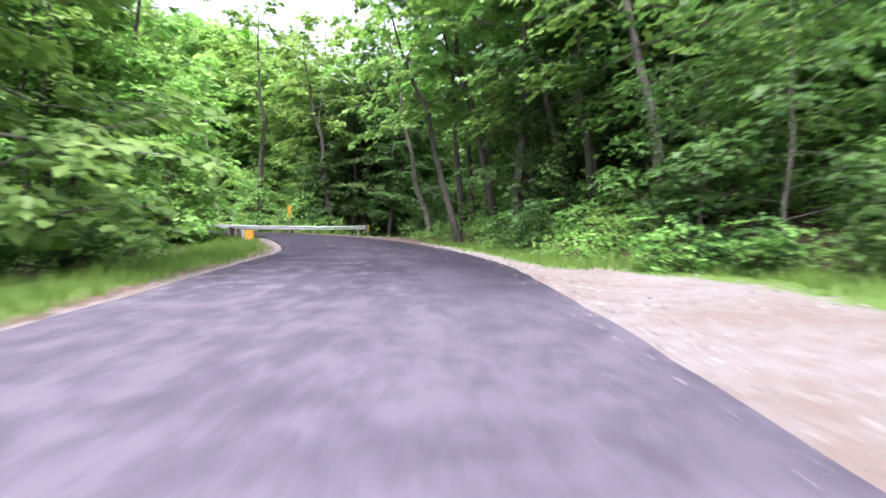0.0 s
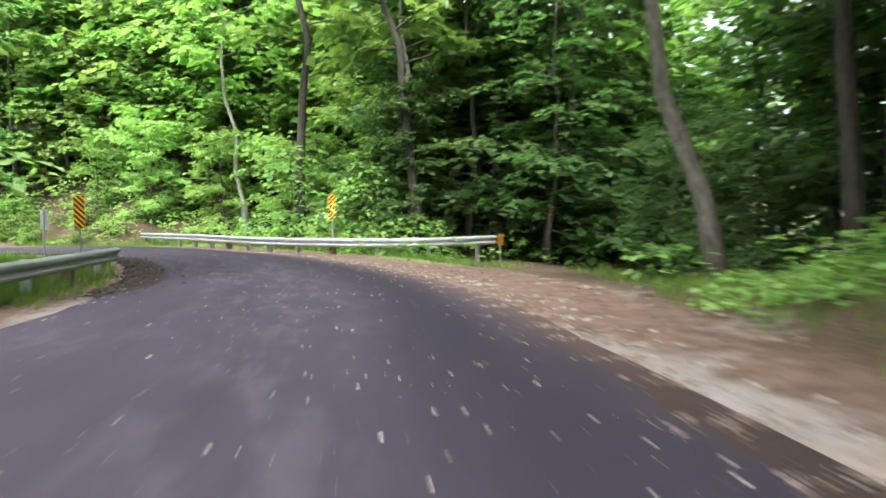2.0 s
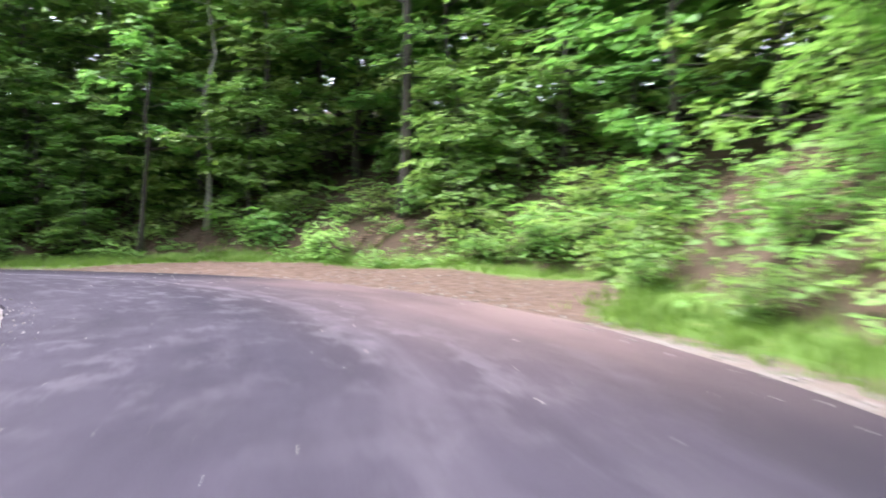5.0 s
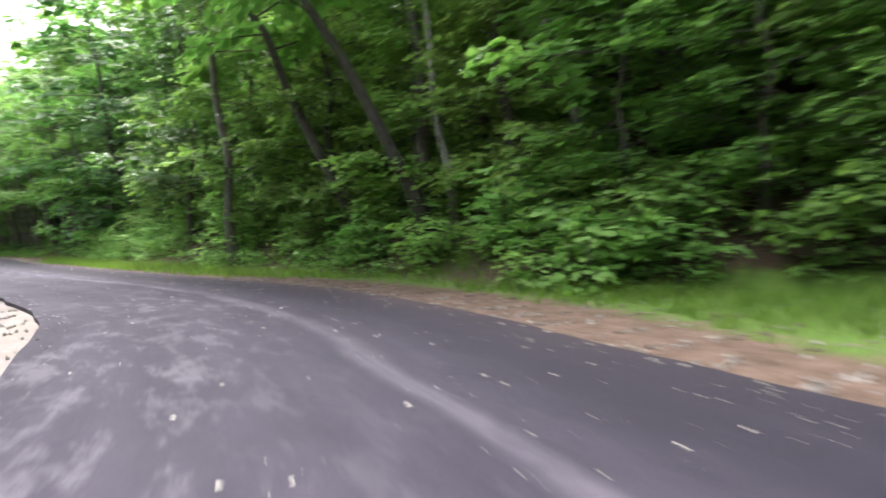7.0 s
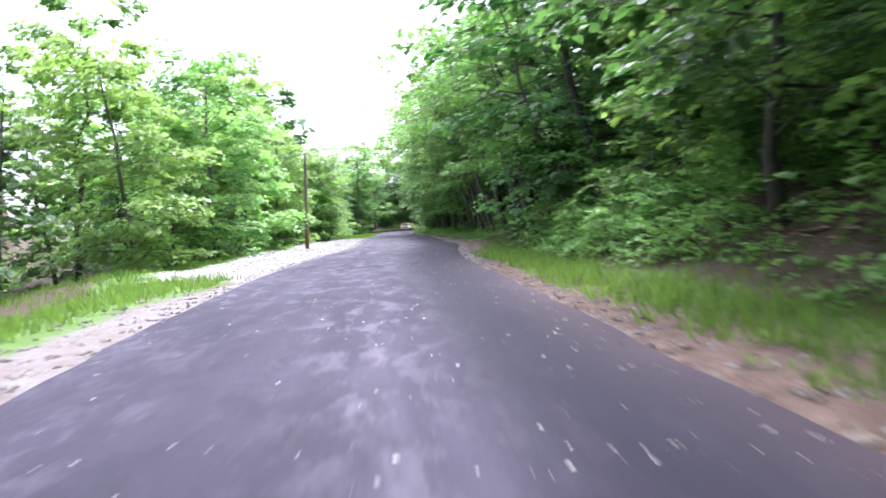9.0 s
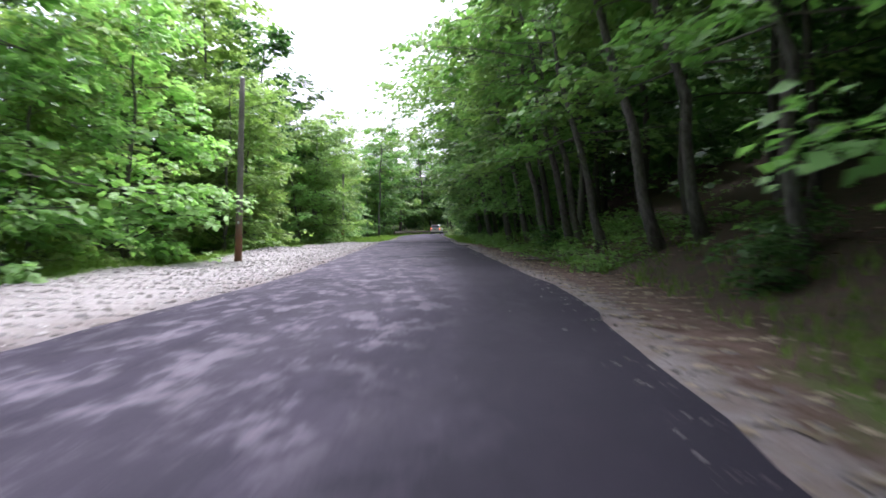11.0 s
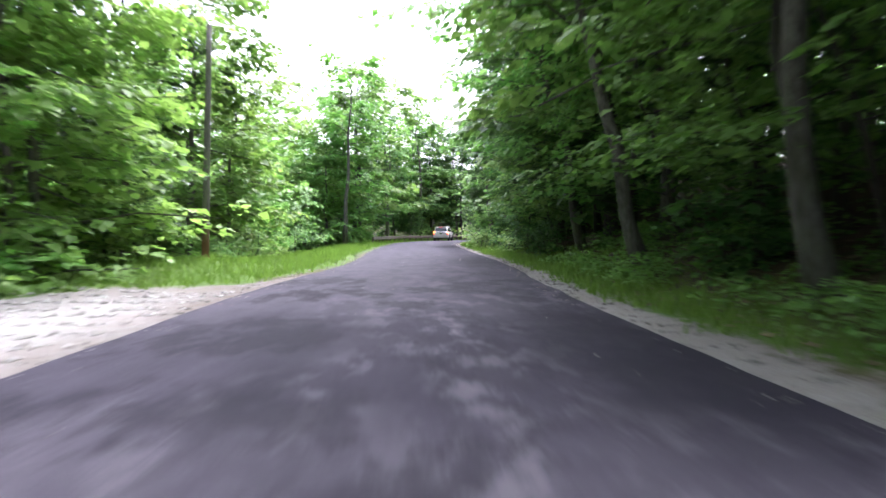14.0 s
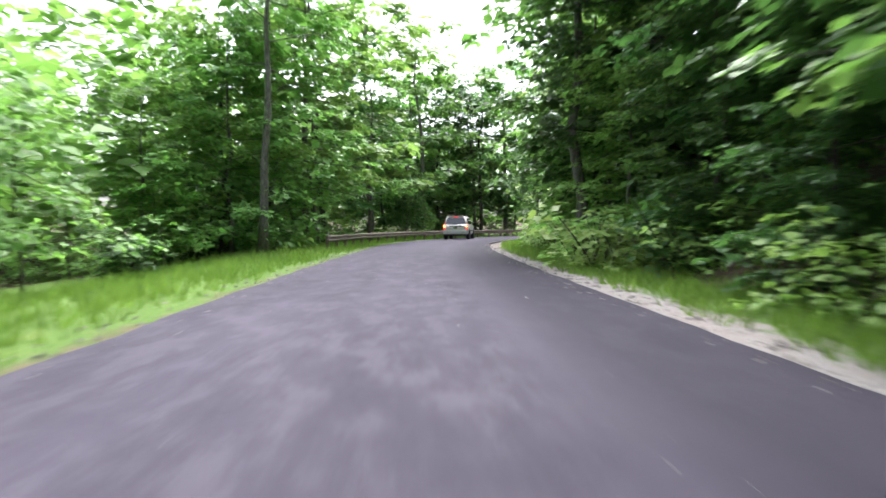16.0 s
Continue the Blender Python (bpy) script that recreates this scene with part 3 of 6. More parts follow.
def make_tree(name, seed, height, radius, low, girth, sprays, per, size, bark, leaf, limbs=14, lean=(0, 0), droop=0.15, label=""):
    """A tapered trunk with limbs, and a crown of leaf sprays set out along limb ends and twigs in uneven layers."""
    rng = np.random.default_rng(seed)
    top = np.array([lean[0] * height, lean[1] * height, height * 0.93])
    stem = wander((0, 0, -0.4), top, 9, 0.16 * height / 14, rng)
    radii = girth * (1 - np.linspace(0, 1, 9) ** 1.2 * 0.88)
    radii[0] *= 1.45
    wood = [tube(stem, radii, 8)]
    centres, dirs = [], []
    for k in range(limbs):
        h = low + (1 - low) * (k + rng.uniform(0.1, 0.9)) / limbs
        base = np.array([np.interp(h, np.linspace(0, 1, 9), stem[:, j]) for j in range(3)])
        ang = k * 2.4 + rng.uniform(-0.5, 0.5)
        shape = math.sin(math.pi * min(1, 0.22 + 0.78 * (h - low) / (1 - low + 1e-6)) ** 0.8) ** 0.6 if h < 0.97 else 0.4
        reach = radius * (0.5 + 0.5 * shape) * rng.uniform(0.65, 1.2)
        end = base + np.array([math.cos(ang) * reach, math.sin(ang) * reach, reach * (rng.uniform(-droop, 0.30) + 0.75 * max(0.0, h - 0.55))])
        limb = wander(base, end, 5, 0.08 * reach, rng)
        r0 = girth * 0.34 * (1 - 0.7 * h)
        wood.append(tube(limb[::2], np.linspace(r0, 0.012, 3), 3, False))
        for j in range(2):
            f = rng.uniform(0.3, 0.85)
            p = limb[0] + (limb[-1] - limb[0]) * f
            a2 = ang + rng.choice([-1, 1]) * rng.uniform(0.5, 1.1)
            q = p + np.array([math.cos(a2), math.sin(a2), rng.uniform(-0.1, 0.35)]) * reach * rng.uniform(0.25, 0.5)
            wood.append(tube([p, q], [r0 * 0.35, 0.008], 3, False))
            m = max(1, sprays * 3 // limbs // 10)
            for t in rng.uniform(0.25, 1.05, m):
                centres.append(p + (q - p) * t + rng.normal(0, 0.26, 3) * (1, 1, 0.8))
                dirs.append((q - p) / (np.linalg.norm(q - p) + 1e-6))
        m = max(1, sprays * 2 // limbs // 5)
        for t in rng.uniform(0.3, 1.08, m):
            centres.append(limb[0] + (limb[-1] - limb[0]) * t + rng.normal(0, 0.28, 3) * (1, 1, 0.8))
            dirs.append((end - base) / (np.linalg.norm(end - base) + 1e-6))
    root = new(name)
    part("trunk", mesh_of("trunk", *join(wood), bark, True), None, root)
    far = rng.integers(0, len(centres), len(centres) // 2)
    mids = np.array([np.interp(np.array(centres)[far, 2] * 0.97, stem[:, 2], stem[:, j]) for j in (0, 1)]).T
    inside = np.array(centres)[far]
    inside[:, :2] = mids + (inside[:, :2] - mids) * 0.6
    part("crown", leaves_mesh("crown", centres, dirs, per, size, rng, leaf, axis=(lean[0] * height * 0.5, lean[1] * height * 0.5), droop=0.5,
                              core=(inside, np.array(dirs)[far], 4, size * 1.45)), None, root)
    return tagged(root, label, "tree")


def make_bush(name, seed, height, radius, stems, sprays, per, size, leaf, label):
    rng = np.random.default_rng(seed)
    wood, centres, dirs = [], [], []
    for k in range(stems):
        a = k * 2.4 + rng.uniform(-0.4, 0.4)
        reach = radius * rng.uniform(0.3, 1.0)
        end = np.array([math.cos(a) * reach, math.sin(a) * reach, height * rng.uniform(0.5, 1.0)])
        stem = wander((rng.normal(0, 0.08), rng.normal(0, 0.08), -0.25), end, 5, 0.07, rng)
        wood.append(tube(stem, np.linspace(0.022, 0.006, 5), 4, False))
        for t in rng.uniform(0.2, 1.05, max(1, sprays // stems)):
            j = min(3, int(t * 4))
            p = stem[j] + (stem[j + 1] - stem[j]) * (t * 4 - j)
            centres.append(p + rng.normal(0, 0.14, 3))
            dirs.append(np.array([math.cos(a + rng.uniform(-1, 1)), math.sin(a + rng.uniform(-1, 1)), 0.15]))
    root = new(name)
    part("branchwork", mesh_of("branchwork", *join(wood), M_BARK_D, True), None, root)
    part("foliage", leaves_mesh("foliage", centres, dirs, per, size, rng, leaf, 0.3, axis=(0, 0), droop=0.35), None, root)
    return tagged(root, label, "shrub")


EDGE_TREES = [
    make_tree("broadleaf_tree", 11, 13.0, 4.2, 0.06, 0.17, 560, 13, 0.27, M_BARK, M_LEAF, 34, label="leafy roadside maple with branches down to the ground"),
    make_tree("broadleaf_tree", 12, 15.5, 4.6, 0.10, 0.20, 600, 13, 0.28, M_BARK_D, M_LEAF, 36, label="tall roadside maple with layered green branches"),
    make_tree("broadleaf_tree", 13, 10.5, 3.6, 0.05, 0.13, 500, 13, 0.25, M_BARK, M_LEAF_B, 30, label="young yellow-green maple at the wood's edge"),
    make_tree("broadleaf_tree", 14, 14.0, 3.9, 0.12, 0.16, 540, 13, 0.27, M_BARK_D, M_LEAF_DEEP_SHADE, 32, label="deep green broadleaf tree at the wood's edge"),
]
TALL_TREES = [
    make_tree("forest_tree", 21, 20.0, 4.6, 0.42, 0.20, 300, 9, 0.40, M_BARK_D, M_LEAF, 20, (0.03, 0.02), label="tall forest tree with a bare dark trunk"),
    make_tree("forest_tree", 22, 22.0, 5.0, 0.50, 0.22, 300, 9, 0.40, M_BARK, M_LEAF_B, 20, (-0.04, 0.03), label="tall grey-barked forest tree with a high crown"),
    make_tree("forest_tree", 23, 18.0, 4.2, 0.36, 0.16, 290, 9, 0.38, M_BARK_D, M_LEAF_DEEP_SHADE, 20, (0.05, -0.05), label="slightly leaning forest tree with a dark trunk"),
]
INNER_TREES = [
    make_tree("forest_tree", 25, 16.0, 4.8, 0.14, 0.19, 330, 9, 0.38, M_BARK_D, M_LEAF_DEEP_SHADE, 26, (0.03, -0.03), label="dark forest tree with layered shady branches"),
    make_tree("forest_tree", 26, 18.5, 5.0, 0.22, 0.22, 330, 9, 0.40, M_BARK, M_LEAF, 26, (-0.03, 0.02), label="leafy forest tree standing back from the road"),
    make_tree("forest_tree", 27, 14.0, 4.4, 0.08, 0.15, 320, 9, 0.37, M_BARK_D, M_LEAF_B, 26, (0.02, 0.04), label="light green forest tree among taller ones"),
]
DEEP_TREES = [
    make_tree("forest_tree", 28, 16.0, 4.8, 0.14, 0.19, 190, 7, 0.52, M_BARK_D, M_LEAF_DEEP_SHADE, 20, (0.03, -0.03), label="dark forest tree deep in the wood"),
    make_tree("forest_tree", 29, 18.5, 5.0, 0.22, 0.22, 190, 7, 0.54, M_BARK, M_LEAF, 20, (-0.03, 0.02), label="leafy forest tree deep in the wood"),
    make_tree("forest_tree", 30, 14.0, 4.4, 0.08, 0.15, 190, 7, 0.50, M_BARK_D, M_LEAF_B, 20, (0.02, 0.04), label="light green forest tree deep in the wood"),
]
SAPLINGS = [
    make_tree("sapling", 31, 4.6, 1.9, 0.18, 0.04, 130, 11, 0.19, M_BARK_D, M_LEAF, 14, (0.05, 0.0), label="slender maple sapling with flat leafy sprays"),
    make_tree("sapling", 32, 3.4, 1.6, 0.15, 0.03, 110, 11, 0.18, M_BARK_D, M_LEAF_B, 12, (-0.06, 0.04), label="bright green sapling at the forest edge"),
    make_tree("sapling", 33, 6.2, 2.2, 0.20, 0.05, 160, 11, 0.20, M_BARK, M_LEAF_DEEP_SHADE, 16, label="dark green understorey sapling"),
]
BUSHES = [
    make_bush("shrub", 41, 1.3, 1.0, 9, 80, 9, 0.15, M_LEAF, "low leafy green shrub on the verge"),
    make_bush("shrub", 42, 0.9, 0.9, 9, 70, 9, 0.14, M_LEAF_B, "low yellow-green weeds and brambles"),
    make_bush("shrub", 43, 1.8, 1.2, 10, 95, 9, 0.17, M_LEAF_DEEP_SHADE, "dark green bramble thicket"),
]


def plant(proto, x, y, scale=1.0, turn=0.0, tilt=(0, 0), sink=0.0, group=""):
    z = float(relief(x, y)[0]) - sink
    m = Matrix.Translation((x, y, z)) @ Euler((tilt[0], tilt[1], turn)).to_matrix().to_4x4() @ Matrix.Scale(scale, 4)
    ob = copy_thing(proto, m)
    return tagged(ob, group=group) if group else ob


def clear_of(s, out, side):
    """How far out from the road's edge the wood begins, at a place."""
    if side > 0:
        c = 2.9 + 3.6 * float(between(s, S_PULL - 12, S_PULL + 5, 3)) + 3.6 * float(between(s, S_BROWN_A, S_BROWN_B, 3)) + 0.8 * float(between(s, S_TURN_A, S_TURN_B, 3))
        c += 3.6 * float(between(s, s_of(-0.5, 30), S_TURN_A + 7, 2))
        c += 0.9 * float(between(s, s_of(-47, 28), s_of(-51, 0), 4))
    else:
        c = 5.0 + 2.4 * float(between(s, S_GRAV_A, S_GRAV_B, 3)) + 3.2 * float(between(s, S_WIDE_A - 2, S_GRAV_A + 4, 4)) + 1.2 * float(between(s, S_GRAV_B, S_GRAV_B + 60, 5))
    return c


OUTER = [(-5.2, 44.85), (-6.9, 43.6), (-9.6, 43.2), (-12.5, 44.2), (-15.6, 46.0), (-20.3, 49.1), (-25.7, 52.2)]
INNER = [(-8.1, 26.5), (-9.3, 29.2), (-10.9, 32.5), (-12.75, 36.1)]
FAR_RAIL = [(-57.6, -96), (-59.4, -103.5), (-62, -110.5), (-66.2, -117.5), (-72, -123.6), (-80, -128.6), (-92, -131.8)]
KEEP_CLEAR = np.vstack([resample(OUTER, 0.5), resample(INNER, 0.5), resample(FAR_RAIL, 0.5), [(-45.7, -23.9), (-45.4, -22.4), (-46.6, -21.5), (-49.6, -63.8), (-50.2, -61.5), (-15.6, 37.2), (-11.3, 43.5), (-17.1, 48.5), (-16.2, 47.3), (-50.3, -83.3)], TRACK[:28]])
S_LOW = s_of(-59.8, -76.5)
S_BANK, S_BANK_END = s_of(-37.5, 45.8), s_of(-44.6, 37.2)
S_IN_A, S_IN_B = s_of(-12.5, 38), s_of(-43.5, 31)
S_DARK_A, S_DARK_B, S_DARK_C, S_DARK_D = S_START, s_of(-7.5, 40), s_of(-52, -3), s_of(-62, -72)


def too_near(x, y, room=1.4):
    return float(np.hypot(*(KEEP_CLEAR - (x, y)).T).min()) < room


def plant_woods():
    rng = np.random.default_rng(77)
    pitch = 3.3
    for gx in np.arange(-92, 30, pitch):
        for gy in np.arange(-150, 78, pitch):
            x, y = gx + rng.uniform(-1.4, 1.4), gy + rng.uniform(-1.4, 1.4)
            roll = rng.uniform()
            s, out, side, _ = (float(v[0]) for v in place(x, y))
            spin, sc, pick, tip = rng.uniform(0, 6.28), rng.uniform(0.8, 1.2), rng.integers(0, 12), rng.normal(0, 0.05, 2)
            deep = out - clear_of(s, out, side)
            if (-37 < x < -11 and -14 < y < 24) or x < -90 or y < -138 or (x > -14 and y < 2 and side < 0) or (x > 16 and y < 16):  # the middle of the wood inside the bend
                continue
            if s < S_START or y < -142 or deep < 0 or deep > 19 or too_near(x, y, 2.2):
                continue
            if side < 0 and S_IN_A < s < S_IN_B and (deep < 13 or roll > 0.25):
                continue
            low_left = side < 0 and s > S_LOW
            if low_left and s < S_LOW + 34 and deep > 1:
                if roll < 0.34:
                    plant((INNER_TREES if deep > 5 else EDGE_TREES)[2], x, y, sc * (0.30 + 0.016 * deep), spin, tip, group="roadside trees")
                continue
            gravel_side = side < 0 and S_GRAV_A - 4 < s < S_GRAV_B
            short = 1.08 if side < 0 and S_WIDE_A - 8 < s < S_GRAV_A + 12 else 0.9 if gravel_side else 1.0
            shady = side > 0 and (S_DARK_A < s < S_DARK_B or S_DARK_C < s < S_DARK_D)
            sunny = side > 0 and S_BROWN_A - 4 < s < S_DARK_C
            bend = side > 0 and S_DARK_B <= s < S_TURN_B + 10
            # trees right of the rail's end take darker leaves in place of shade
            dim = bend and x > -11.5
            # paler leaf kinds on the gravel side and bend stand in for light
            kind = (2, 2, 0, 2)[pick % 4] if side < 0 and S_GRAV_A - 6 < s < S_LOW else 2 if (bend or (side < 0 and s < S_IN_A)) and pick % 3 else pick % 4
            rank = min(1.05, 0.40 + 0.06 * deep)
            bare = side > 0 and S_BANK < s < S_BANK_END
            if (bare and deep < 1.0) or (side > 0 and S_BROWN_A - 8 < s <= S_BANK and deep < 1.8):  # the open foot of the bank
                continue
            if (bend or sunny) and not shady and deep < 13:  # low growth in front, taller behind
                if deep < 5 and roll < (0.55 if bare else 0.30):
                    plant(SAPLINGS[pick % 2], x, y, sc, spin, tip * 1.5, group="saplings")
                elif roll < (0.92 if (bare and deep < 6) or (bend and not dim) else 0.80):
                    plant((EDGE_TREES if deep < 4.2 else INNER_TREES if deep < 9 else DEEP_TREES)[((0, 3, 1)[pick % 3] if dim and deep < 4.2 else 0 if dim else 2 if bend and pick % 5 else ((0, 2, 1, 2) if y > 27 else (0, 1, 0, 2))[pick % 4])], x, y, sc * rank * 1.1, spin, tip, group="roadside trees" if deep < 4.2 else "forest trees")
                elif deep > 6 and roll > 0.93:
                    plant(TALL_TREES[pick % 3], x, y, sc, spin, tip, group="forest trees")
            elif shady:  # a high closed canopy over bare trunks
                if s < S_DARK_B and y < 2:
                    continue
                if deep > 0.8 and roll < (0.36 if deep < 16 else 0.10):
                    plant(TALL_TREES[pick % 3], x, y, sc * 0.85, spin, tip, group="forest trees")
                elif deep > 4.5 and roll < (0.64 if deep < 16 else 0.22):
                    # the dark-leaved kinds put the wood's inner shade into leaf colour
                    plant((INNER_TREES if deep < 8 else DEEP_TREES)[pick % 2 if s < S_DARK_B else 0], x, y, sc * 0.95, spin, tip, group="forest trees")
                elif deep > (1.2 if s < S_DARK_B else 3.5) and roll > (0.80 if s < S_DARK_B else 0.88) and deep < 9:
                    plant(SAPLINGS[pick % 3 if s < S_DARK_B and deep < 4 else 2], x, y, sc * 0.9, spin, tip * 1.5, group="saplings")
            elif deep < 4.2:
                if roll < (0.55 if bend else 0.42 if side > 0 else 0.56 if S_WIDE_A - 6 < s < S_LOW else 0.36) and not low_left and not (side > 0 and deep < 1.7):
                    plant(EDGE_TREES[kind], x, y, sc * short, spin, tip, group="roadside trees")
                elif roll < 0.68 and not gravel_side:
                    plant(SAPLINGS[pick % 3], x, y, sc, spin, tip * 1.5, group="saplings")
            elif deep < 13:
                if roll < (0.06 if bend or (sunny and deep < 8) else 0.17):
                    plant(TALL_TREES[pick % 3], x, y, sc * (0.62 if low_left else short * 0.9 if short < 1 else 1.0), spin, tip, group="forest trees")
                elif roll < (0.48 if bend else 0.60 if side < 0 and S_WIDE_A - 6 < s < S_LOW else 0.36):
                    plant((INNER_TREES if deep < 8 else DEEP_TREES)[2 if bend and pick % 4 else pick % 3], x, y, sc * (0.7 if low_left else short * 0.95), spin, tip, group="forest trees")
                elif roll < (0.58 if bend else 0.46):
                    plant(SAPLINGS[pick % 3], x, y, sc, spin, tip * 1.5, group="saplings")
            elif roll < 0.11:
                plant(TALL_TREES[pick % 3], x, y, sc * (0.7 if low_left or short < 1 else 1.0), spin, tip, group="forest trees")


plant_woods()
for proto in (*EDGE_TREES, *TALL_TREES, *INNER_TREES, *DEEP_TREES, *SAPLINGS, *BUSHES):  # the first of each kind stands in the wood too
    k = [*EDGE_TREES, *TALL_TREES, *INNER_TREES, *DEEP_TREES, *SAPLINGS, *BUSHES].index(proto)
    px, py = -22 + 2.6 * (k % 5) - 3, 12 - 5.0 * (k // 5)
    proto.matrix_basis = Matrix.Translation((px, py, float(relief(px, py)[0])))


def lean_tree(proto, x, y, way=(0, 0), degrees=0.0, scale=1.0, turn=0.0, group="forest trees"):
    """A tree that leans by so many degrees towards a direction of the plan."""
    z = float(relief(x, y)[0])
    axis = Vector((-way[1], way[0], 0))
    q = Matrix.Rotation(radians(degrees), 4, axis.normalized()) if degrees else Matrix.Identity(4)
    ob = copy_thing(proto, Matrix.Translation((x, y, z)) @ q @ Matrix.Rotation(turn, 4, "Z") @ Matrix.Scale(scale, 4))
    return tagged(ob, group=group)


PALE = make_tree("forest_tree", 51, 17.0, 3.2, 0.55, 0.13, 100, 8, 0.42, M_BARK_L, M_LEAF_B, 14, label="slender pale-barked tree with a high crown")
DARK = make_tree("forest_tree", 52, 19.0, 4.2, 0.45, 0.24, 140, 8, 0.46, M_BARK_D, M_LEAF, 16, label="stout dark-barked tree leaning over the road")
GREY = make_tree("forest_tree", 53, 19.0, 4.2, 0.48, 0.21, 140, 8, 0.46, M_BARK, M_LEAF, 16, label="straight grey-barked roadside tree")
PALE.matrix_basis = Matrix.Translation((-9.4, 48.2, float(relief(-9.4, 48.2)[0])))
DARK.matrix_basis = Matrix.Translation((-15.6, 30.6, float(relief(-15.6, 30.6)[0])))
GREY.matrix_basis = Matrix.Translation((-61.0, 16.0, float(relief(-61.0, 16.0)[0])))
for proto in (PALE, DARK, GREY):
    tagged(proto, group="forest trees")
lean_tree(DARK, 2.2, 25.0, (-1, 0.1), 17, 0.7, 1.0)
lean_tree(DARK, 2.4, 30.2, (-1, 0), 6, 0.8, 2.0)
lean_tree(GREY, 0.3, 35.8, (-1, -0.1), 12, 0.85, 2.7)
lean_tree(DARK, 3.2, 37.5, (-1, 0), 5, 0.9, 5.7)
lean_tree(DARK, 6.5, 38.5, (-1, 0), 9, 1.0, 0.9)
lean_tree(DARK, 3.9, 26.6, (-1, 0), 11, 0.9, 4.0)
lean_tree(GREY, 7.6, 21.2, (-1, 0), 8, 1.0, 3.0)
lean_tree(PALE, 9.4, 18.6, (1, 0), 2, 0.8, 5.0)
lean_tree(DARK, -8.0, 45.9, (-1, 0.2), 9, 0.9, 0.4)
lean_tree(DARK, -15.5, 50.8, (0, 1), 1, 1.1, 0.9)
lean_tree(PALE, -20.3, 54.0, (-1, 0), 6, 1.0, 2.1)
lean_tree(GREY, -12.6, 54.2, (0, 1), 1, 0.9, 2.6)
lean_tree(DARK, -6.2, 50.5, (1, 0), 3, 1.0, 1.7)
lean_tree(PALE, -49.6, 42.2, (0, 1), 1, 0.95, 1.1)
lean_tree(DARK, -49.0, 39.8, (0, 1), 3, 0.5, 1.5)
lean_tree(PALE, -52.5, 31.6, (0.3, -1), 9, 1.2, 3.3)
lean_tree(DARK, -51.4, 28.0, (0.62, -0.78), 24, 0.75, 0.2)
lean_tree(DARK, -51.8, 25.2, (0.62, -0.78), 27, 0.7, 3.2)
lean_tree(GREY, -52.3, 27.3, (0.62, -0.78), 5, 0.9, 2.2)
lean_tree(GREY, -52.5, 29.7, (0.62, -0.78), 3, 0.8, 4.2)
lean_tree(PALE, -51.6, 28.5, (0.62, -0.78), 4, 0.8, 2.9)
lean_tree(GREY, -59.0, -23.6, (1, 0.1), 13, 0.75, 0.6)
lean_tree(GREY, -58.0, -14.6, (1, 0.1), 17, 0.75, 2.6)
lean_tree(DARK, -59.6, -27.4, (1, -0.1), 10, 0.7, 1.9)
lean_tree(DARK, -62.0, -41.8, (1, 0.2), 9, 0.8, 2.4)
lean_tree(TALL_TREES[0], -62.2, -48.5, (1, 0.1), 12, 0.85, 1.2)
lean_tree(TALL_TREES[0], -63.6, -57.5, (1, 0.1), 12, 0.85, 3.9)
lean_tree(TALL_TREES[2], -61.8, -39.0, (1, 0.1), 10, 0.9, 2.9)
lean_tree(GREY, -64.6, -60.0, (0.2, 1), 5, 0.6, 2.8)
lean_tree(GREY, -66.5, -88.0, (0, 1), 1, 1.0, 5.1)
lean_tree(GREY, -55.0, -94.0, (-1, 0), 2, 0.9, 4.1)
lean_tree(GREY, -51.2, 19.8, (0.9, -0.4), 5, 0.8, 2.3)
for x, y, spin in ((-57.0, 0.5, 0.3), (-66.0, -62.5, 0.7), (-66.6, -69.0, 2.9)):
    lean_tree(INNER_TREES[0], x, y, (1, 0), 7, 1.0, spin)
lean_tree(DARK, -45.9, 49.8, (0, 1), 2, 1.0, 4.4)
for x, y, k, sc, spin in ((10.6, 13.2, 0, 1.15, 0.4), (8.6, 17.4, 0, 1.0, 2.0), (12.2, 16.0, 1, 1.3, 1.1), (6.6, 21.6, 1, 1.1, 4.2), (13.2, 11.4, 0, 1.2, 3.3), (10.4, 20.6, 2, 0.95, 5.2), (15.0, 15.2, 2, 1.0, 0.8), (8.2, 24.4, 2, 0.9, 2.7), (5.4, 27.8, 1, 1.0, 1.9)):
    lean_tree(SAPLINGS[k], x, y, (-1, -0.3), 6, sc, spin, "saplings")
OVER = make_tree("forest_tree", 54, 14.0, 6.4, 0.40, 0.20, 330, 9, 0.30, M_BARK, M_LEAF, 20, (0.16, 0.0), label="forest tree whose long limbs reach out over the road")
OVER.matrix_basis = Matrix.Translation((-60.6, -38.5, float(relief(-60.6, -38.5)[0])))
tagged(OVER, group="forest trees")
for x, y, sc, spin in ((-58.6, -13.5, 0.8, 0.4), (-59.6, -28.0, 0.85, -0.3), (-61.6, -47.5, 1.05, 0.2), (-62.4, -54.5, 1.0, -0.4), (-64.4, -63.5, 0.9, 0.3), (-57.0, -3.5, 0.8, 0.0), (-57.4, -8.6, 0.75, 0.5), (-58.6, -19.4, 0.75, -0.2), (-59.4, -23.4, 0.8, 0.2), (-60.2, -33.2, 0.85, 0.1)):
    lean_tree(OVER, x, y, (1, 0), 5, sc, spin)

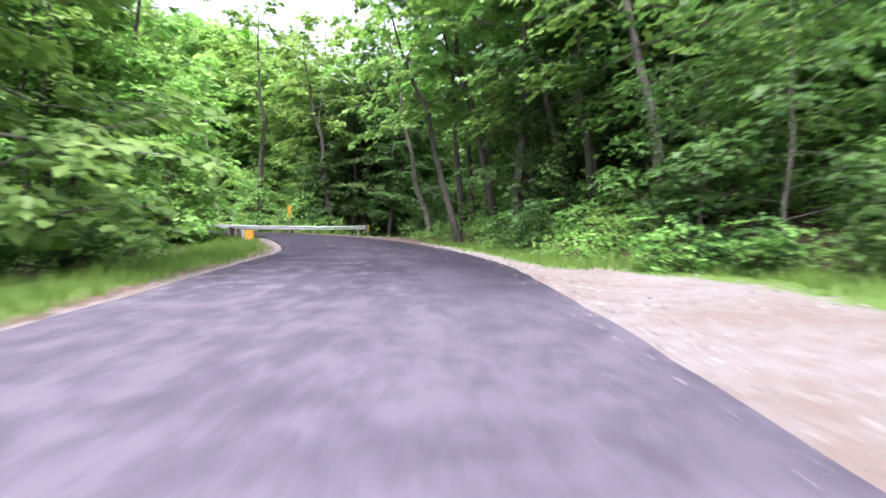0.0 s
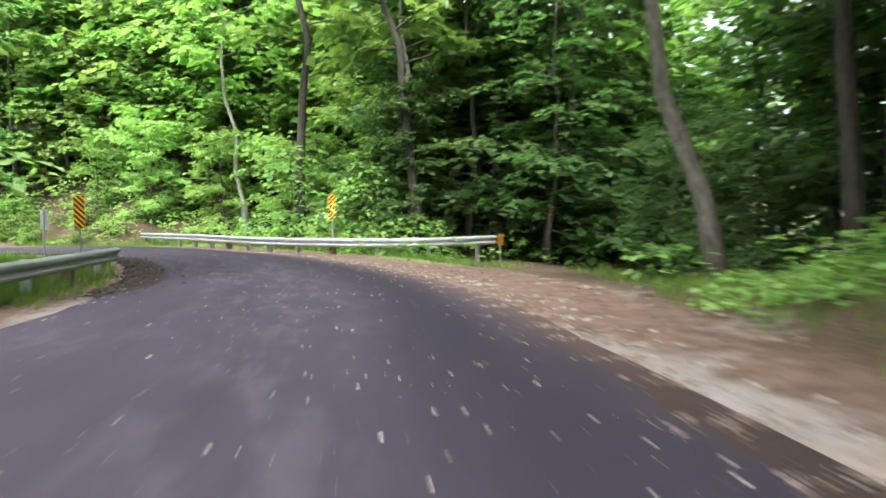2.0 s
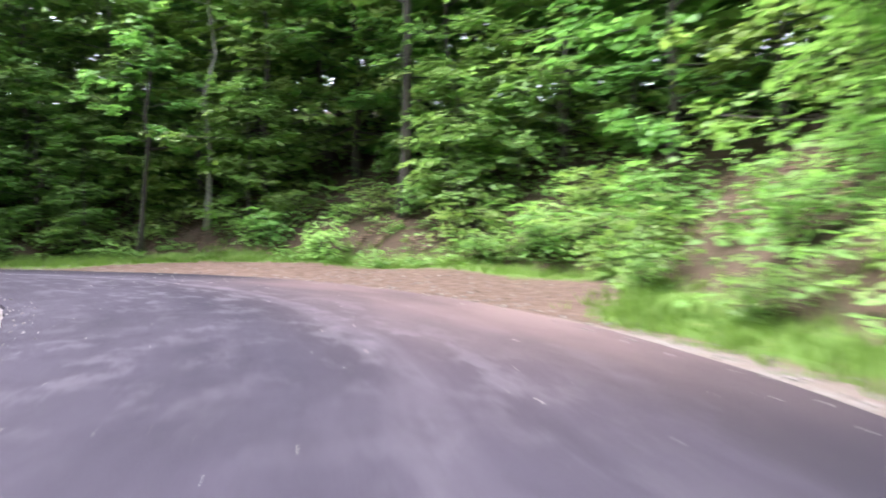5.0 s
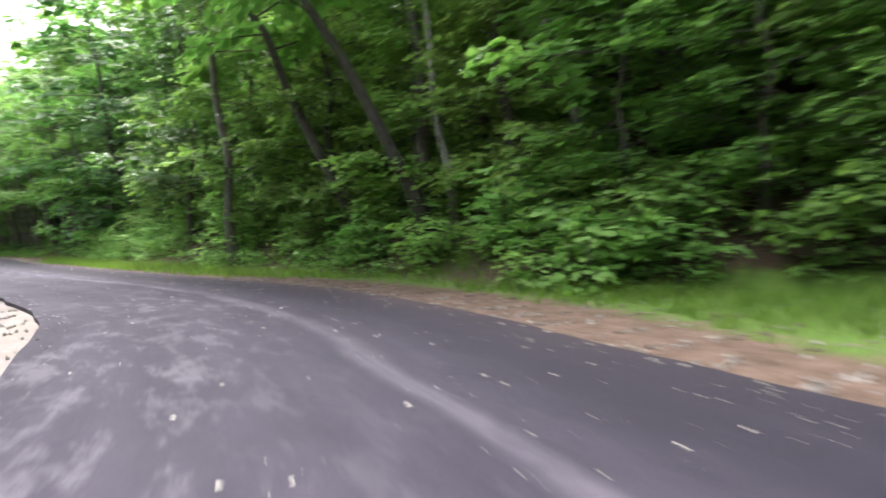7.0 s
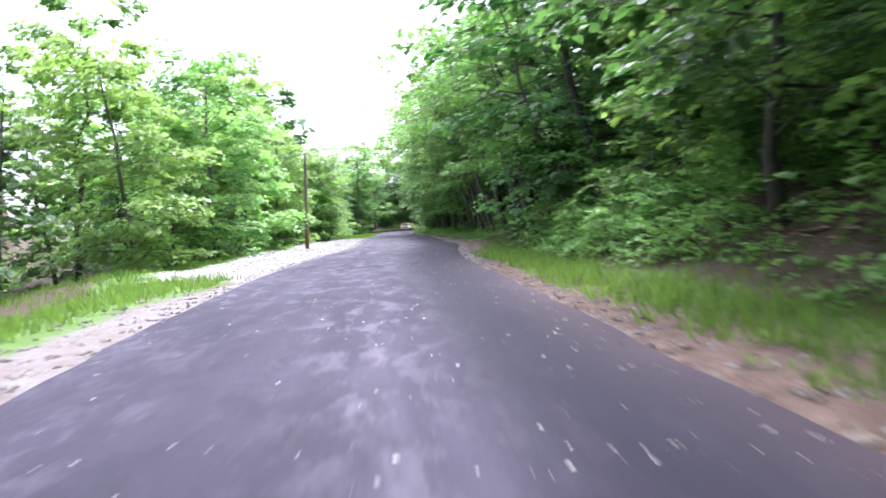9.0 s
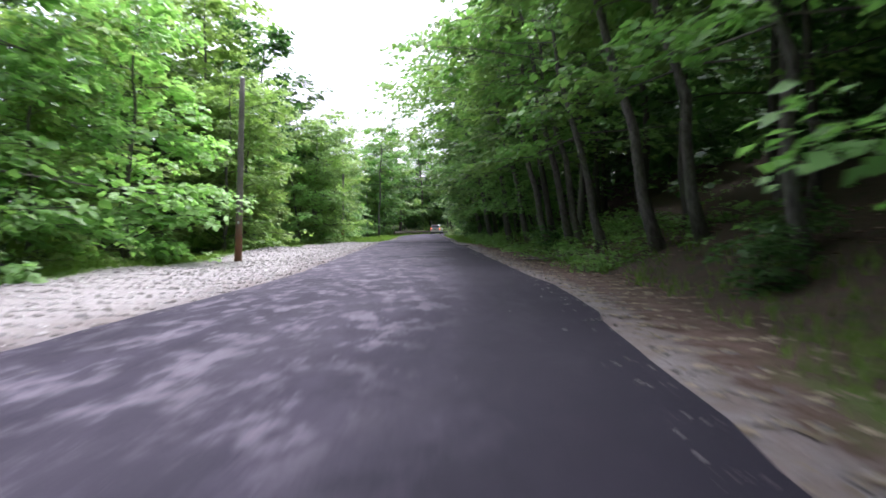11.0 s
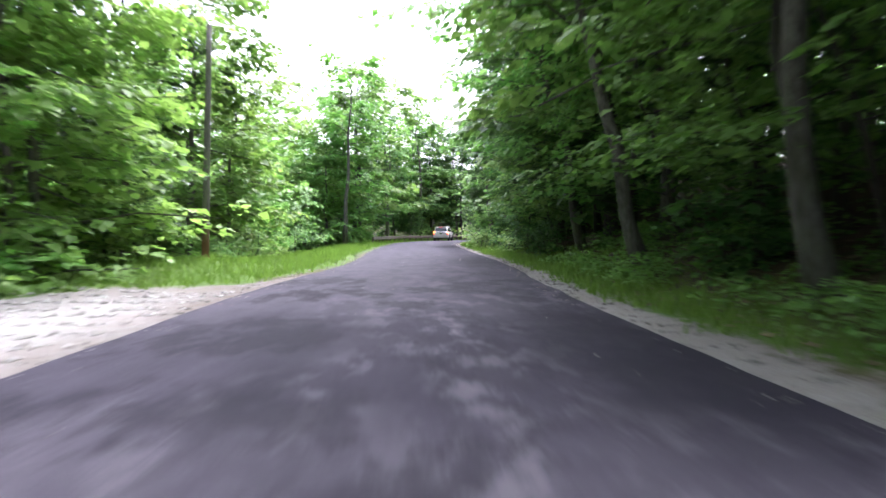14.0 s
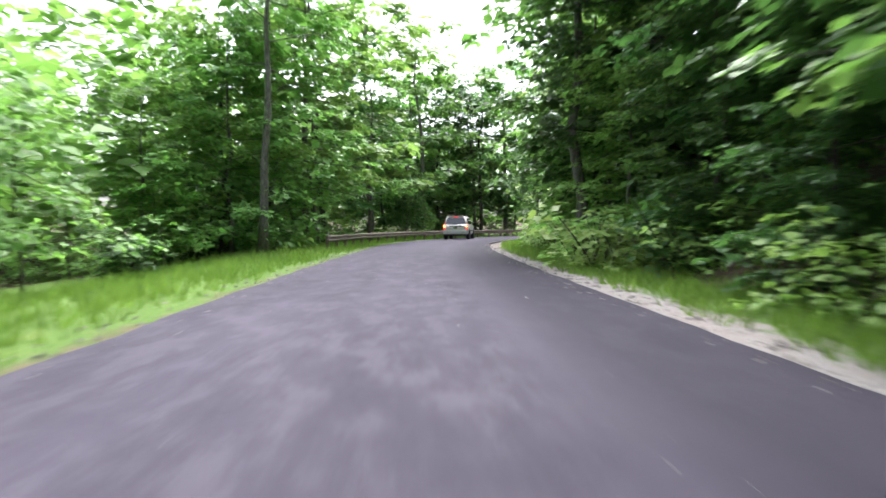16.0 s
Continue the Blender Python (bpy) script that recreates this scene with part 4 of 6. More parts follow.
LOWER = make_tree("forest_tree", 56, 9.5, 4.6, 0.20, 0.11, 330, 10, 0.26, M_BARK_D, M_LEAF, 22, (0.20, 0.0), label="slanting understorey tree with leafy limbs hanging by the road")
LOWER.matrix_basis = Matrix.Translation((-63.8, -44.2, float(relief(-63.8, -44.2)[0])))
tagged(LOWER, group="forest trees")
for x, y, sc, spin in ((-61.0, -31.0, 0.62, 0.3), (-61.6, -36.5, 0.75, -0.3), (-62.6, -40.0, 0.65, 0.1), (-63.2, -48.0, 0.8, -0.2), (-64.0, -52.0, 0.7, 0.3), (-64.3, -56.0, 0.8, 0.0), (-65.0, -60.0, 0.75, -0.3), (-65.4, -66.0, 0.8, 0.2), (-65.8, -70.5, 0.75, -0.1)):
    lean_tree(LOWER, x, y, (1, 0), 4, sc, spin)
# added to shade the bank; their crowns hang mostly above the view
for x, y, sc, spin in ((6.8, 21.5, 0.9, 3.0), (7.0, 26.5, 0.95, 3.4), (5.6, 31.5, 0.9, 3.1), (9.0, 16.5, 1.0, 2.9), (10.5, 24.0, 1.0, 3.6)):
    lean_tree(OVER, x, y, (-1, 0), 4, sc, spin)
for x, y, sc in ((-64.6, -81.6, 1.5), (-64.9, -83.2, 1.3), (-65.6, -84.4, 1.7)):  # bright bushes where the shade ends
    plant(BUSHES[1], x, y, sc, x * 3.0, group="shrubs")


for k, (x, y, sc) in enumerate(((-52.5, 41.5, 1.0), (-50.5, 44.5, 0.95), (-50.8, 48.5, 1.0), (-47.8, 52.0, 0.95), (-44.0, 55.5, 1.0), (-53.5, 37.5, 1.0), (-53.0, 33.5, 1.0), (-40.0, 57.5, 1.0), (-52.0, 30.0, 0.55), (-51.0, 35.5, 0.5), (-51.6, 38.8, 0.6), (-51.2, 33.0, 0.45), (-52.2, 26.8, 0.55),
                              (-50.4, 37.4, 0.4), (-52.6, 23.0, 0.6), (-52.8, 18.6, 0.7), (-53.0, 14.0, 0.8), (16.0, 27.0, 0.9), (7.4, 46.6, 1.0),
                              (-67.4, -72.0, 0.95), (-68.2, -76.5, 1.0), (-69.2, -81.5, 1.0), (-66.8, -67.5, 1.0), (-70.5, -87.0, 1.0), (-66.2, -63.0, 0.95),
                              (-57.0, -112.0, 1.3), (-60.5, -119.0, 1.35), (-66.0, -126.0, 1.4), (-72.5, -130.5, 1.35), (-80.0, -135.0, 1.4), (-56.0, -104.5, 1.25), (-78.5, -108.5, 1.2),
                              (-52.5, -99.0, 1.25), (-50.5, -93.5, 0.6), (-47.0, -84.5, 0.5), (-54.8, -99.2, 1.1), (-56.6, -104.4, 1.05), (-53.4, -96.0, 0.8), (-60.4, -114.6, 0.9),
                              (-64.5, -130.0, 1.2), (-68.3, -131.6, 1.3), (-72.3, -132.4, 1.2), (-76.3, -134.0, 1.3), (-62.0, -124.5, 0.9), (-84.5, -133.6, 1.2), (-66.6, -137.0, 1.3), (-71.0, -138.0, 1.3),
                              (-68.6, -91.4, 0.9), (-67.2, -85.5, 0.55), (-66.6, -80.1, 0.5), (-66.0, -76.0, 0.45), (-67.9, -88.6, 0.6), (-71.8, -97.5, 1.0), (-75.0, -104.0, 1.0))):
    # the dark-leaved kind stands in for shade on the listed stretches
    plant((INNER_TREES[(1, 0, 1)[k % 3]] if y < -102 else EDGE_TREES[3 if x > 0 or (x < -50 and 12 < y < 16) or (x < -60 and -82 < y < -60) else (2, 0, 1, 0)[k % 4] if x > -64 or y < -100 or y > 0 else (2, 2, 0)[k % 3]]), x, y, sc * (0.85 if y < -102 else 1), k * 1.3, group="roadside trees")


# ---- undergrowth along the wood's edges ----
def plant_undergrowth():
    rng = np.random.default_rng(91)
    step = 1.7
    xs, ys = np.meshgrid(np.arange(-74, 24, step), np.arange(-128, 60, step))
    xs, ys = xs.ravel() + rng.uniform(-0.8, 0.8, xs.size), ys.ravel() + rng.uniform(-0.8, 0.8, xs.size)
    s, out, side, _ = place(xs, ys)
    for x, y, a, o, d in zip(xs, ys, s, out, side):
        deep = o - clear_of(a, o, d) + 0.7
        if d < 0 and S_IN_A < a < S_IN_B and rng.uniform() < 0.6:
            continue
        if d < 0 and S_GRAV_A + 4 < a < S_GRAV_B + 8 or (d > 0 and S_BANK < a < S_BANK_END and (deep < 1.3 and rng.uniform() < 0.6)) or float(off_track(x, y)[0]) < 2.6:
            continue
        if a < S_START or deep < 0 or deep > (3.2 if d > 0 and (S_DARK_B < a < S_DARK_C or a > S_DARK_D) else 1.7) or too_near(x, y, 1.3):
            continue
        r = rng.uniform()
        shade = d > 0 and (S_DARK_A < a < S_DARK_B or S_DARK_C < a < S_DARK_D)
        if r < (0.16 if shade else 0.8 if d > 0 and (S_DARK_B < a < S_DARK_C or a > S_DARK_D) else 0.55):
            # shaded stretches get the darkest shrub, its colour carrying the shade
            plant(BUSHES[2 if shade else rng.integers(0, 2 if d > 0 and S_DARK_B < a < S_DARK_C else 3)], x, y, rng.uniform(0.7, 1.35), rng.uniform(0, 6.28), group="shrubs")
        elif r > 0.93 and not (d > 0 and (a > S_DARK_C or S_BROWN_A - 8 < a < S_BANK_END)):
            plant(SAPLINGS[rng.integers(0, 3)], x, y, rng.uniform(0.6, 1.1), rng.uniform(0, 6.28), rng.normal(0, 0.08, 2), group="saplings")


plant_undergrowth()


def plant_shady_bank(spots, seed):
    """Thickets with shade put into their leaf colour, on a bank under the trees: corners of stretches on the plan, and
    how many.
    """
    rng = np.random.default_rng(seed)
    for x0, x1, y0, y1, n in spots:
        for _ in range(n):
            x, y = rng.uniform(x0, x1), rng.uniform(y0, y1)
            if float(place(x, y)[1][0]) > 2.6 and not too_near(x, y, 1.6):
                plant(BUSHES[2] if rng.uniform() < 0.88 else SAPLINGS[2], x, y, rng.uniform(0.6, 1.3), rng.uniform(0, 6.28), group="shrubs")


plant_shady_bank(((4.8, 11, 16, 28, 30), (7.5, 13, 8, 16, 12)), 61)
rng_bank = np.random.default_rng(63)
for _ in range(90):  # lighter shrubs along the foot of the bank beside the pull-off
    bx, by = rng_bank.uniform(3.2, 14), rng_bank.uniform(7, 33)
    if 2.8 < float(place(bx, by)[1][0]) < 8.6 and not too_near(bx, by, 1.6):
        plant(BUSHES[rng_bank.integers(0, 2)], bx, by, rng_bank.uniform(0.55, 1.05), rng_bank.uniform(0, 6.28), group="shrubs")


rng_bank = np.random.default_rng(64)
for x0, x1, y0, y1, n in ((-53.0, -48.6, 23.5, 34.5, 36), (-37.5, -30.0, 50.5, 56.0, 12), (-60.5, -54.5, -20.0, 2.0, 10)):  # leafy shrubs up the bank past the bare litter
    for _ in range(n):
        bx, by = rng_bank.uniform(x0, x1), rng_bank.uniform(y0, y1)
        if float(place(bx, by)[1][0]) > (6.6 if y0 > 40 else 3.3) and not too_near(bx, by, 1.6):
            plant(BUSHES[rng_bank.integers(0, 2) if y0 > 0 else 2], bx, by, rng_bank.uniform(0.6, 1.25) * (1 if y0 > 0 else 0.6), rng_bank.uniform(0, 6.28), group="shrubs")


def build_undergrowth():
    """The low growth further into the wood, too thick to tell plant from plant."""
    rng = np.random.default_rng(17)
    n = 13000
    x, y = rng.uniform(-86, 34, n * 3), rng.uniform(-132, 72, n * 3)
    s, out, side, _ = place(x, y)
    deep = out - np.array([clear_of(a, o, d) for a, o, d in zip(s, out, side)])
    shady = (side > 0) & (((s > S_DARK_A) & (s < S_DARK_B)) | ((s > S_DARK_C) & (s < S_DARK_D)))
    keep = (s > S_START) & ~(shady & (rng.uniform(size=len(x)) < np.where(s > S_DARK_C, 0.75, 0.0))) & (deep > np.where((side > 0) & (s > S_BANK) & (s < S_BANK_END), 1.0, np.where((side > 0) & (s > S_DARK_B) & (s < S_DARK_C), -0.9, 0.6))) & (deep < 19) & (off_track(x, y) > 2.2) & ~((side < 0) & (s > S_GRAV_A + 4) & (s < S_GRAV_B + 6)) & (rng.uniform(size=len(x)) < np.exp(-deep / 13))
    x, y = x[keep], y[keep]
    z = relief(x, y)
    c = np.repeat(np.c_[x, y, z], 2, 0) + np.c_[rng.normal(0, 0.35, (2 * len(x), 2)), rng.uniform(0.1, 1.35, 2 * len(x))]
    d = rng.normal(0, 1, c.shape) * np.array([1, 1, 0.25])
    d /= np.linalg.norm(d, axis=1)[:, None]
    me = leaves_mesh("undergrowth", c, d, 7, 0.19, rng, M_LEAF, 0.35)
    tagged(new("undergrowth", me), "thick green undergrowth on the forest floor", "undergrowth", kind="stuff")


build_undergrowth()


def build_understorey():
    """Leaves between the ground and the crowns inside the wood, coloured dark as its shade."""
    rng = np.random.default_rng(29)
    n = 72000
    x, y = rng.uniform(-100, 40, n), rng.uniform(-136, 76, n)
    s, out, side, _ = place(x, y)
    deep = out - np.array([clear_of(a, o, d) for a, o, d in zip(s, out, side)])
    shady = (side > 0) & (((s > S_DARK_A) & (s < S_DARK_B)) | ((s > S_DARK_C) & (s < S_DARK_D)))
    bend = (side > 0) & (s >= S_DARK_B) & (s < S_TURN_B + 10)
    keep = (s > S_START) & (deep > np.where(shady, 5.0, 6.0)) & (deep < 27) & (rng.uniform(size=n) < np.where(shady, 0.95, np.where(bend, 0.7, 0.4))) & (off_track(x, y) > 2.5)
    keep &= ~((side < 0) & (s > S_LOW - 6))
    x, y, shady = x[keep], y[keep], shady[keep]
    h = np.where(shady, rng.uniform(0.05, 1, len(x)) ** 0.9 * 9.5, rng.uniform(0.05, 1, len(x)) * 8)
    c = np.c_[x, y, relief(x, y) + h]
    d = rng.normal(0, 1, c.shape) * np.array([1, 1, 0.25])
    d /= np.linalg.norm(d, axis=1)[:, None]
    me = leaves_mesh("understorey", c, d, 9, 0.48, rng, M_LEAF_DEEP_SHADE, 0.75, droop=0.5)
    tagged(new("understorey", me), "understorey leaves deep in the wood, coloured dark for shade", "understorey", kind="stuff")


build_understorey()


# ---- far woods: what closes the view behind the single trees ----
def build_far_woods():
    rng = np.random.default_rng(5)
    c = []
    while len(c) < 6500:
        x, y = rng.uniform(-150, 80), rng.uniform(-190, 120)
        s, out, side, _ = (float(v[0]) for v in place(x, y))
        if 24 < out < 48 and not (s < 3 and y < -30):
            h = rng.uniform(0, 1) ** 0.8 * 13
            c.append((x, y, float(relief(x, y)[0]) * 0.9 + h))
    for x0, x1, y0, y1, n in ((-100, -42, -158, -112, 1900), (-52, -26, -118, -74, 900), (-46, 4, 58, 84, 4200)):  # thicker where the road bends away
        for x, y in zip(rng.uniform(x0, x1, n), rng.uniform(y0, y1, n)):
            out = float(place(x, y)[1][0])
            if 8.5 < out < 40:
                c.append((x, y, float(relief(x, y)[0]) + rng.uniform(0.2, 1) * (17 if y > 0 else 7.5 if x > -50 and y > -95 else 14)))
    c = np.array(c)
    d = rng.normal(0, 1, c.shape) * np.array([1, 1, 0.2])
    d /= np.linalg.norm(d, axis=1)[:, None]
    me = leaves_mesh("far_woods", c, d, 11, 0.85, rng, M_LEAF, 1.4, 1.0)
    tagged(new("far_woods", me), "dense green woods further back from the road", "woods", kind="stuff")


build_far_woods()


def build_deep_woods():
    """Thick leaves behind the shady woods, darkened for shade; single trees cannot be told apart."""
    rng = np.random.default_rng(6)
    x, y = rng.uniform(-100, 45, 60000), rng.uniform(-120, 88, 60000)
    s, out, side, _ = place(x, y)
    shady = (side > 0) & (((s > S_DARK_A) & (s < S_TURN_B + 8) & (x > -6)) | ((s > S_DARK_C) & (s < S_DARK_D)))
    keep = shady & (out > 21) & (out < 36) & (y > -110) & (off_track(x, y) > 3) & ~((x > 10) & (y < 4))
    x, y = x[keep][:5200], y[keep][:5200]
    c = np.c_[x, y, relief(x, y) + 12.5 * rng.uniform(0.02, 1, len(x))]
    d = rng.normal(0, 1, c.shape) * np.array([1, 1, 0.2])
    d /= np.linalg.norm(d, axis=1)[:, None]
    me = leaves_mesh("deep_woods", c, d, 10, 0.9, rng, M_LEAF_DEEP_SHADE, 1.4, 1.0)
    tagged(new("deep_woods", me), "leaves at the back of the woods, coloured dark for shade", "woods", kind="stuff")


build_deep_woods()


# ---- grass, stones and litter ----
def scatter_grass():
    rng = np.random.default_rng(8)
    n = 48000
    i = rng.integers(4, len(MID) - 24, n)
    right = rng.uniform(size=n) < 0.5
    far = rng.uniform(0, 1, n) ** 1.3
    s = S_AT[i]
    tan = between(s, s_of(-52, -3), S_GRAV_B - 6, 5)
    start_r = 0.9 + 1.2 * tan + 3.4 * between(s, S_PULL - 14, S_PULL + 4, 2) + 4.4 * between(s, S_BROWN_A, S_STRIP, 1.5) + 1.2 * between(s, S_STRIP, s_of(-47, 24), 2) + 2.3 * between(s, S_TURN_A, S_TURN_B, 2) + 1.8 * between(s, S_TURN_A - 6, S_TURN_A + 6, 2)
    start_l = 0.9 + 5.2 * between(s, S_GRAV_A, S_GRAV_B, 3) + 1.2 * between(s, S_WIDE_A, S_WIDE_B, 3)
    out = np.where(right, start_r + 0.45 * between(s, s_of(3, 9), s_of(-0.5, 27), 3) + far * (2.6 - 1.2 * between(s, S_BROWN_A, S_STRIP, 2) - 0.6 * between(s, S_STRIP, s_of(-47, 24), 2)), start_l + far * 4.6)
    u = (EDGE_R[i] - EDGE_L[i]) / (2 * HALF[i])[:, None]
    p = np.where(right[:, None], EDGE_R[i] + u * out[:, None], EDGE_L[i] - u * out[:, None]) + rng.normal(0, 0.3, (n, 2))
    ss, oo, _, _ = place(p[:, 0], p[:, 1])
    p = p[(oo > 0.5) & (off_track(p[:, 0], p[:, 1]) > 1.6) & ~(right & (rng.uniform(size=n) < 0.72 * tan))]
    z = relief(p[:, 0], p[:, 1])
    base = np.c_[p, z]
    per = 4
    base = np.repeat(base, per, 0) + np.c_[rng.normal(0, 0.07, (len(p) * per, 2)), np.zeros(len(p) * per)]
    m = len(base)
    tall = rng.uniform(0.09, 0.30, m) * np.repeat(rng.uniform(0.6, 1.3, len(p)), per)
    a = rng.uniform(0, 6.28, m)
    w = rng.uniform(0.012, 0.026, m)
    sidev = np.c_[np.cos(a) * w, np.sin(a) * w, np.zeros(m)]
    bend = np.c_[rng.normal(0, 0.35, (m, 2)) * tall[:, None], tall]
    verts = np.stack([base - sidev - [0, 0, 0.03], base + sidev - [0, 0, 0.03], base + bend], 1).reshape(-1, 3)
    tris = np.arange(3 * m).reshape(-1, 3)
    me = bpy.data.meshes.new("grass")
    me.vertices.add(len(verts))
    me.vertices.foreach_set("co", verts.astype(np.float32).ravel())
    me.loops.add(tris.size)
    me.loops.foreach_set("vertex_index", tris.astype(np.int32).ravel())
    me.polygons.add(len(tris))
    me.polygons.foreach_set("loop_start", np.arange(0, tris.size, 3, dtype=np.int32))
    me.update(calc_edges=True)
    me.materials.append(M_GRASS)
    tagged(new("grass", me), "bright green grass growing along the road's verges", "grass", kind="stuff")


scatter_grass()


def chips(name, centres, sizes, material, rng, flat=0.6):
    """Many small angular stones or flakes in one mesh."""
    c, sz = np.asarray(centres, float), np.asarray(sizes, float)
    n = len(c)
    shape = np.array([(1, 0, 0), (-0.5, 0.87, 0), (-0.5, -0.87, 0), (0.1, 0.1, 1.0), (0.2, -0.3, -0.6)])
    a = rng.uniform(0, 6.28, n)
    pts = shape[None] * rng.uniform(0.6, 1.3, (n, 5, 3)) * np.array([1, 1, flat])
    rot = np.stack([np.stack([np.cos(a), -np.sin(a)], 1), np.stack([np.sin(a), np.cos(a)], 1)], 1)
    pts[..., :2] = np.einsum("nij,nkj->nki", rot, pts[..., :2])
    verts = (c[:, None] + pts * sz[:, None, None]).reshape(-1, 3)
    tri = np.array([(0, 1, 3), (1, 2, 3), (2, 0, 3), (1, 0, 4), (2, 1, 4), (0, 2, 4)])
    faces = (np.arange(n)[:, None, None] * 5 + tri[None]).reshape(-1, 3)
    return mesh_of(name, verts, faces, material)


def island_material(name, dark, light, rough=0.9):
    n = Nodes(name)
    island = n.node("ShaderNodeNewGeometry").outputs["Random Per Island"]
    f = n.noise(n.coords(), 40, 3)
    col = n.mix(island, dark, light)
    col = n.mix(n.math("MULTIPLY", f, 0.4), col, dark)
    return n.done(col, rough, spec=0.25)


M_STONE = island_material("pale_limestone_chips", (0.22, 0.205, 0.19), (0.58, 0.56, 0.54))
M_CHIP = island_material("grey_shoulder_chips", (0.10, 0.09, 0.085), (0.30, 0.28, 0.265))
M_DEBRIS = island_material("stones_and_bark", (0.05, 0.036, 0.028), (0.22, 0.18, 0.15))
M_CLOD = island_material("dark_damp_soil", (0.010, 0.008, 0.007), (0.045, 0.033, 0.028))
M_PETAL = island_material("dry_pale_flakes", (0.24, 0.21, 0.16), (0.55, 0.52, 0.46), 0.7)
M_STRAW = island_material("dry_straw", (0.11, 0.085, 0.05), (0.34, 0.29, 0.20), 0.8)
M_DRY = island_material("dry_brown_leaves", (0.07, 0.045, 0.030), (0.30, 0.215, 0.150), 0.8)
M_STICK = bark_material("dead_wood", (0.09, 0.075, 0.06), (0.30, 0.26, 0.22))


def edge_points(rng, n, a, b, right, lo, hi):
    """n points beside the road between two distances along it."""
    at = rng.uniform(a, b, n)
    i = np.searchsorted(S_AT, at).clip(0, len(MID) - 1)
    out = rng.uniform(lo, hi, n)
    u = (EDGE_R[i] - EDGE_L[i]) / (2 * HALF[i])[:, None]
    p = EDGE_R[i] + u * out[:, None] if right else EDGE_L[i] - u * out[:, None]
    p = p + rng.normal(0, 0.1, p.shape)
    return np.c_[p, relief(p[:, 0], p[:, 1])]


def scatter_stones():
    rng = np.random.default_rng(21)
    turnout = edge_points(rng, 6500, S_GRAV_A, S_GRAV_B, False, 0.5, 5.6)
    me = chips("gravel", turnout + [0, 0, 0.01], rng.uniform(0.02, 0.075, len(turnout)), M_STONE, rng)
    tagged(new("gravel_turnout", me), "coarse pale gravel spread over the roadside turnout", "gravel", kind="stuff")
    strip = np.vstack([edge_points(rng, 5200, 6, S_AT[-40], True, 0.05, 0.9), edge_points(rng, 2600, 6, S_AT[-40], False, 0.05, 0.7),
                       edge_points(rng, 1500, 2, S_PULL + 6, True, 0.3, 4.0), edge_points(rng, 400, S_BROWN_A, S_BROWN_B, True, 0.2, 4.0),
                       edge_points(rng, 700, S_WIDE_A, S_WIDE_B, False, 0.2, 2.0)])
    me = chips("gravel", strip + [0, 0, 0.01], rng.uniform(0.012, 0.05, len(strip)), M_CHIP, rng)
    tagged(new("shoulder_gravel", me), "loose grey gravel along the edges of the asphalt", "gravel", kind="stuff")
    dust = np.vstack([edge_points(rng, 2600, 6, S_AT[-40], True, -0.32, 0.0), edge_points(rng, 2000, 6, S_AT[-40], False, -0.3, 0.0)])
    dust[:, 2] = 0.008
    me = chips("grit", dust, 0.006 + 0.026 * rng.uniform(size=len(dust)) ** 2, M_CHIP, rng, 0.4)
    tagged(new("edge_grit", me), "grit and small stones strewn over the asphalt's edges", "grit", kind="stuff")
    debris = np.vstack([edge_points(rng, 2200, s_of(-1, 29), s_of(-20, 47), True, 0.0, 2.6), edge_points(rng, 1700, S_BANK_END, s_of(-50, 5), True, 0.0, 2.4), edge_points(rng, 350, S_BROWN_A, S_BANK_END, True, 0.0, 4.6)])
    wet = edge_points(rng, 1500, s_of(1.6, 18), s_of(-9, 39), True, -0.65 * rng.uniform(0, 1, 1500) ** 1.4, 0.15)
    wet[:, 2] = 0.0
    debris = np.vstack([debris, wet])
    me = chips("debris", debris + [0, 0, 0.012], 0.012 + np.r_[np.full(len(debris) - len(wet), 0.07), np.full(len(wet), 0.032)] * rng.uniform(size=len(debris)) ** 2.5, M_DEBRIS, rng, 0.35)
    tagged(new("shoulder_debris", me), "stones, bark and dead leaves on the dirt shoulder", "debris", kind="stuff")
    clods = np.vstack([edge_points(rng, 900, s_of(-8, 31.5), s_of(-19, 43), False, -1.0 * rng.uniform(0.1, 1, 900) ** 1.5, 0.4), edge_points(rng, 1300, s_of(-8, 31.5), s_of(-19, 43), False, -0.25, 0.3)])
    clods[:, 2] = np.maximum(clods[:, 2], -0.05) + 0.03
    me = chips("soil", clods, 0.02 + 0.11 * rng.uniform(size=len(clods)) ** 2, M_CLOD, rng, 0.45)
    tagged(new("washed_soil", me), "dark damp soil washed onto the inside of the bend", "soil", kind="stuff")


scatter_stones()


def road_z(i, f):
    return 0.025 * (1 - (2 * f - 1) ** 2)


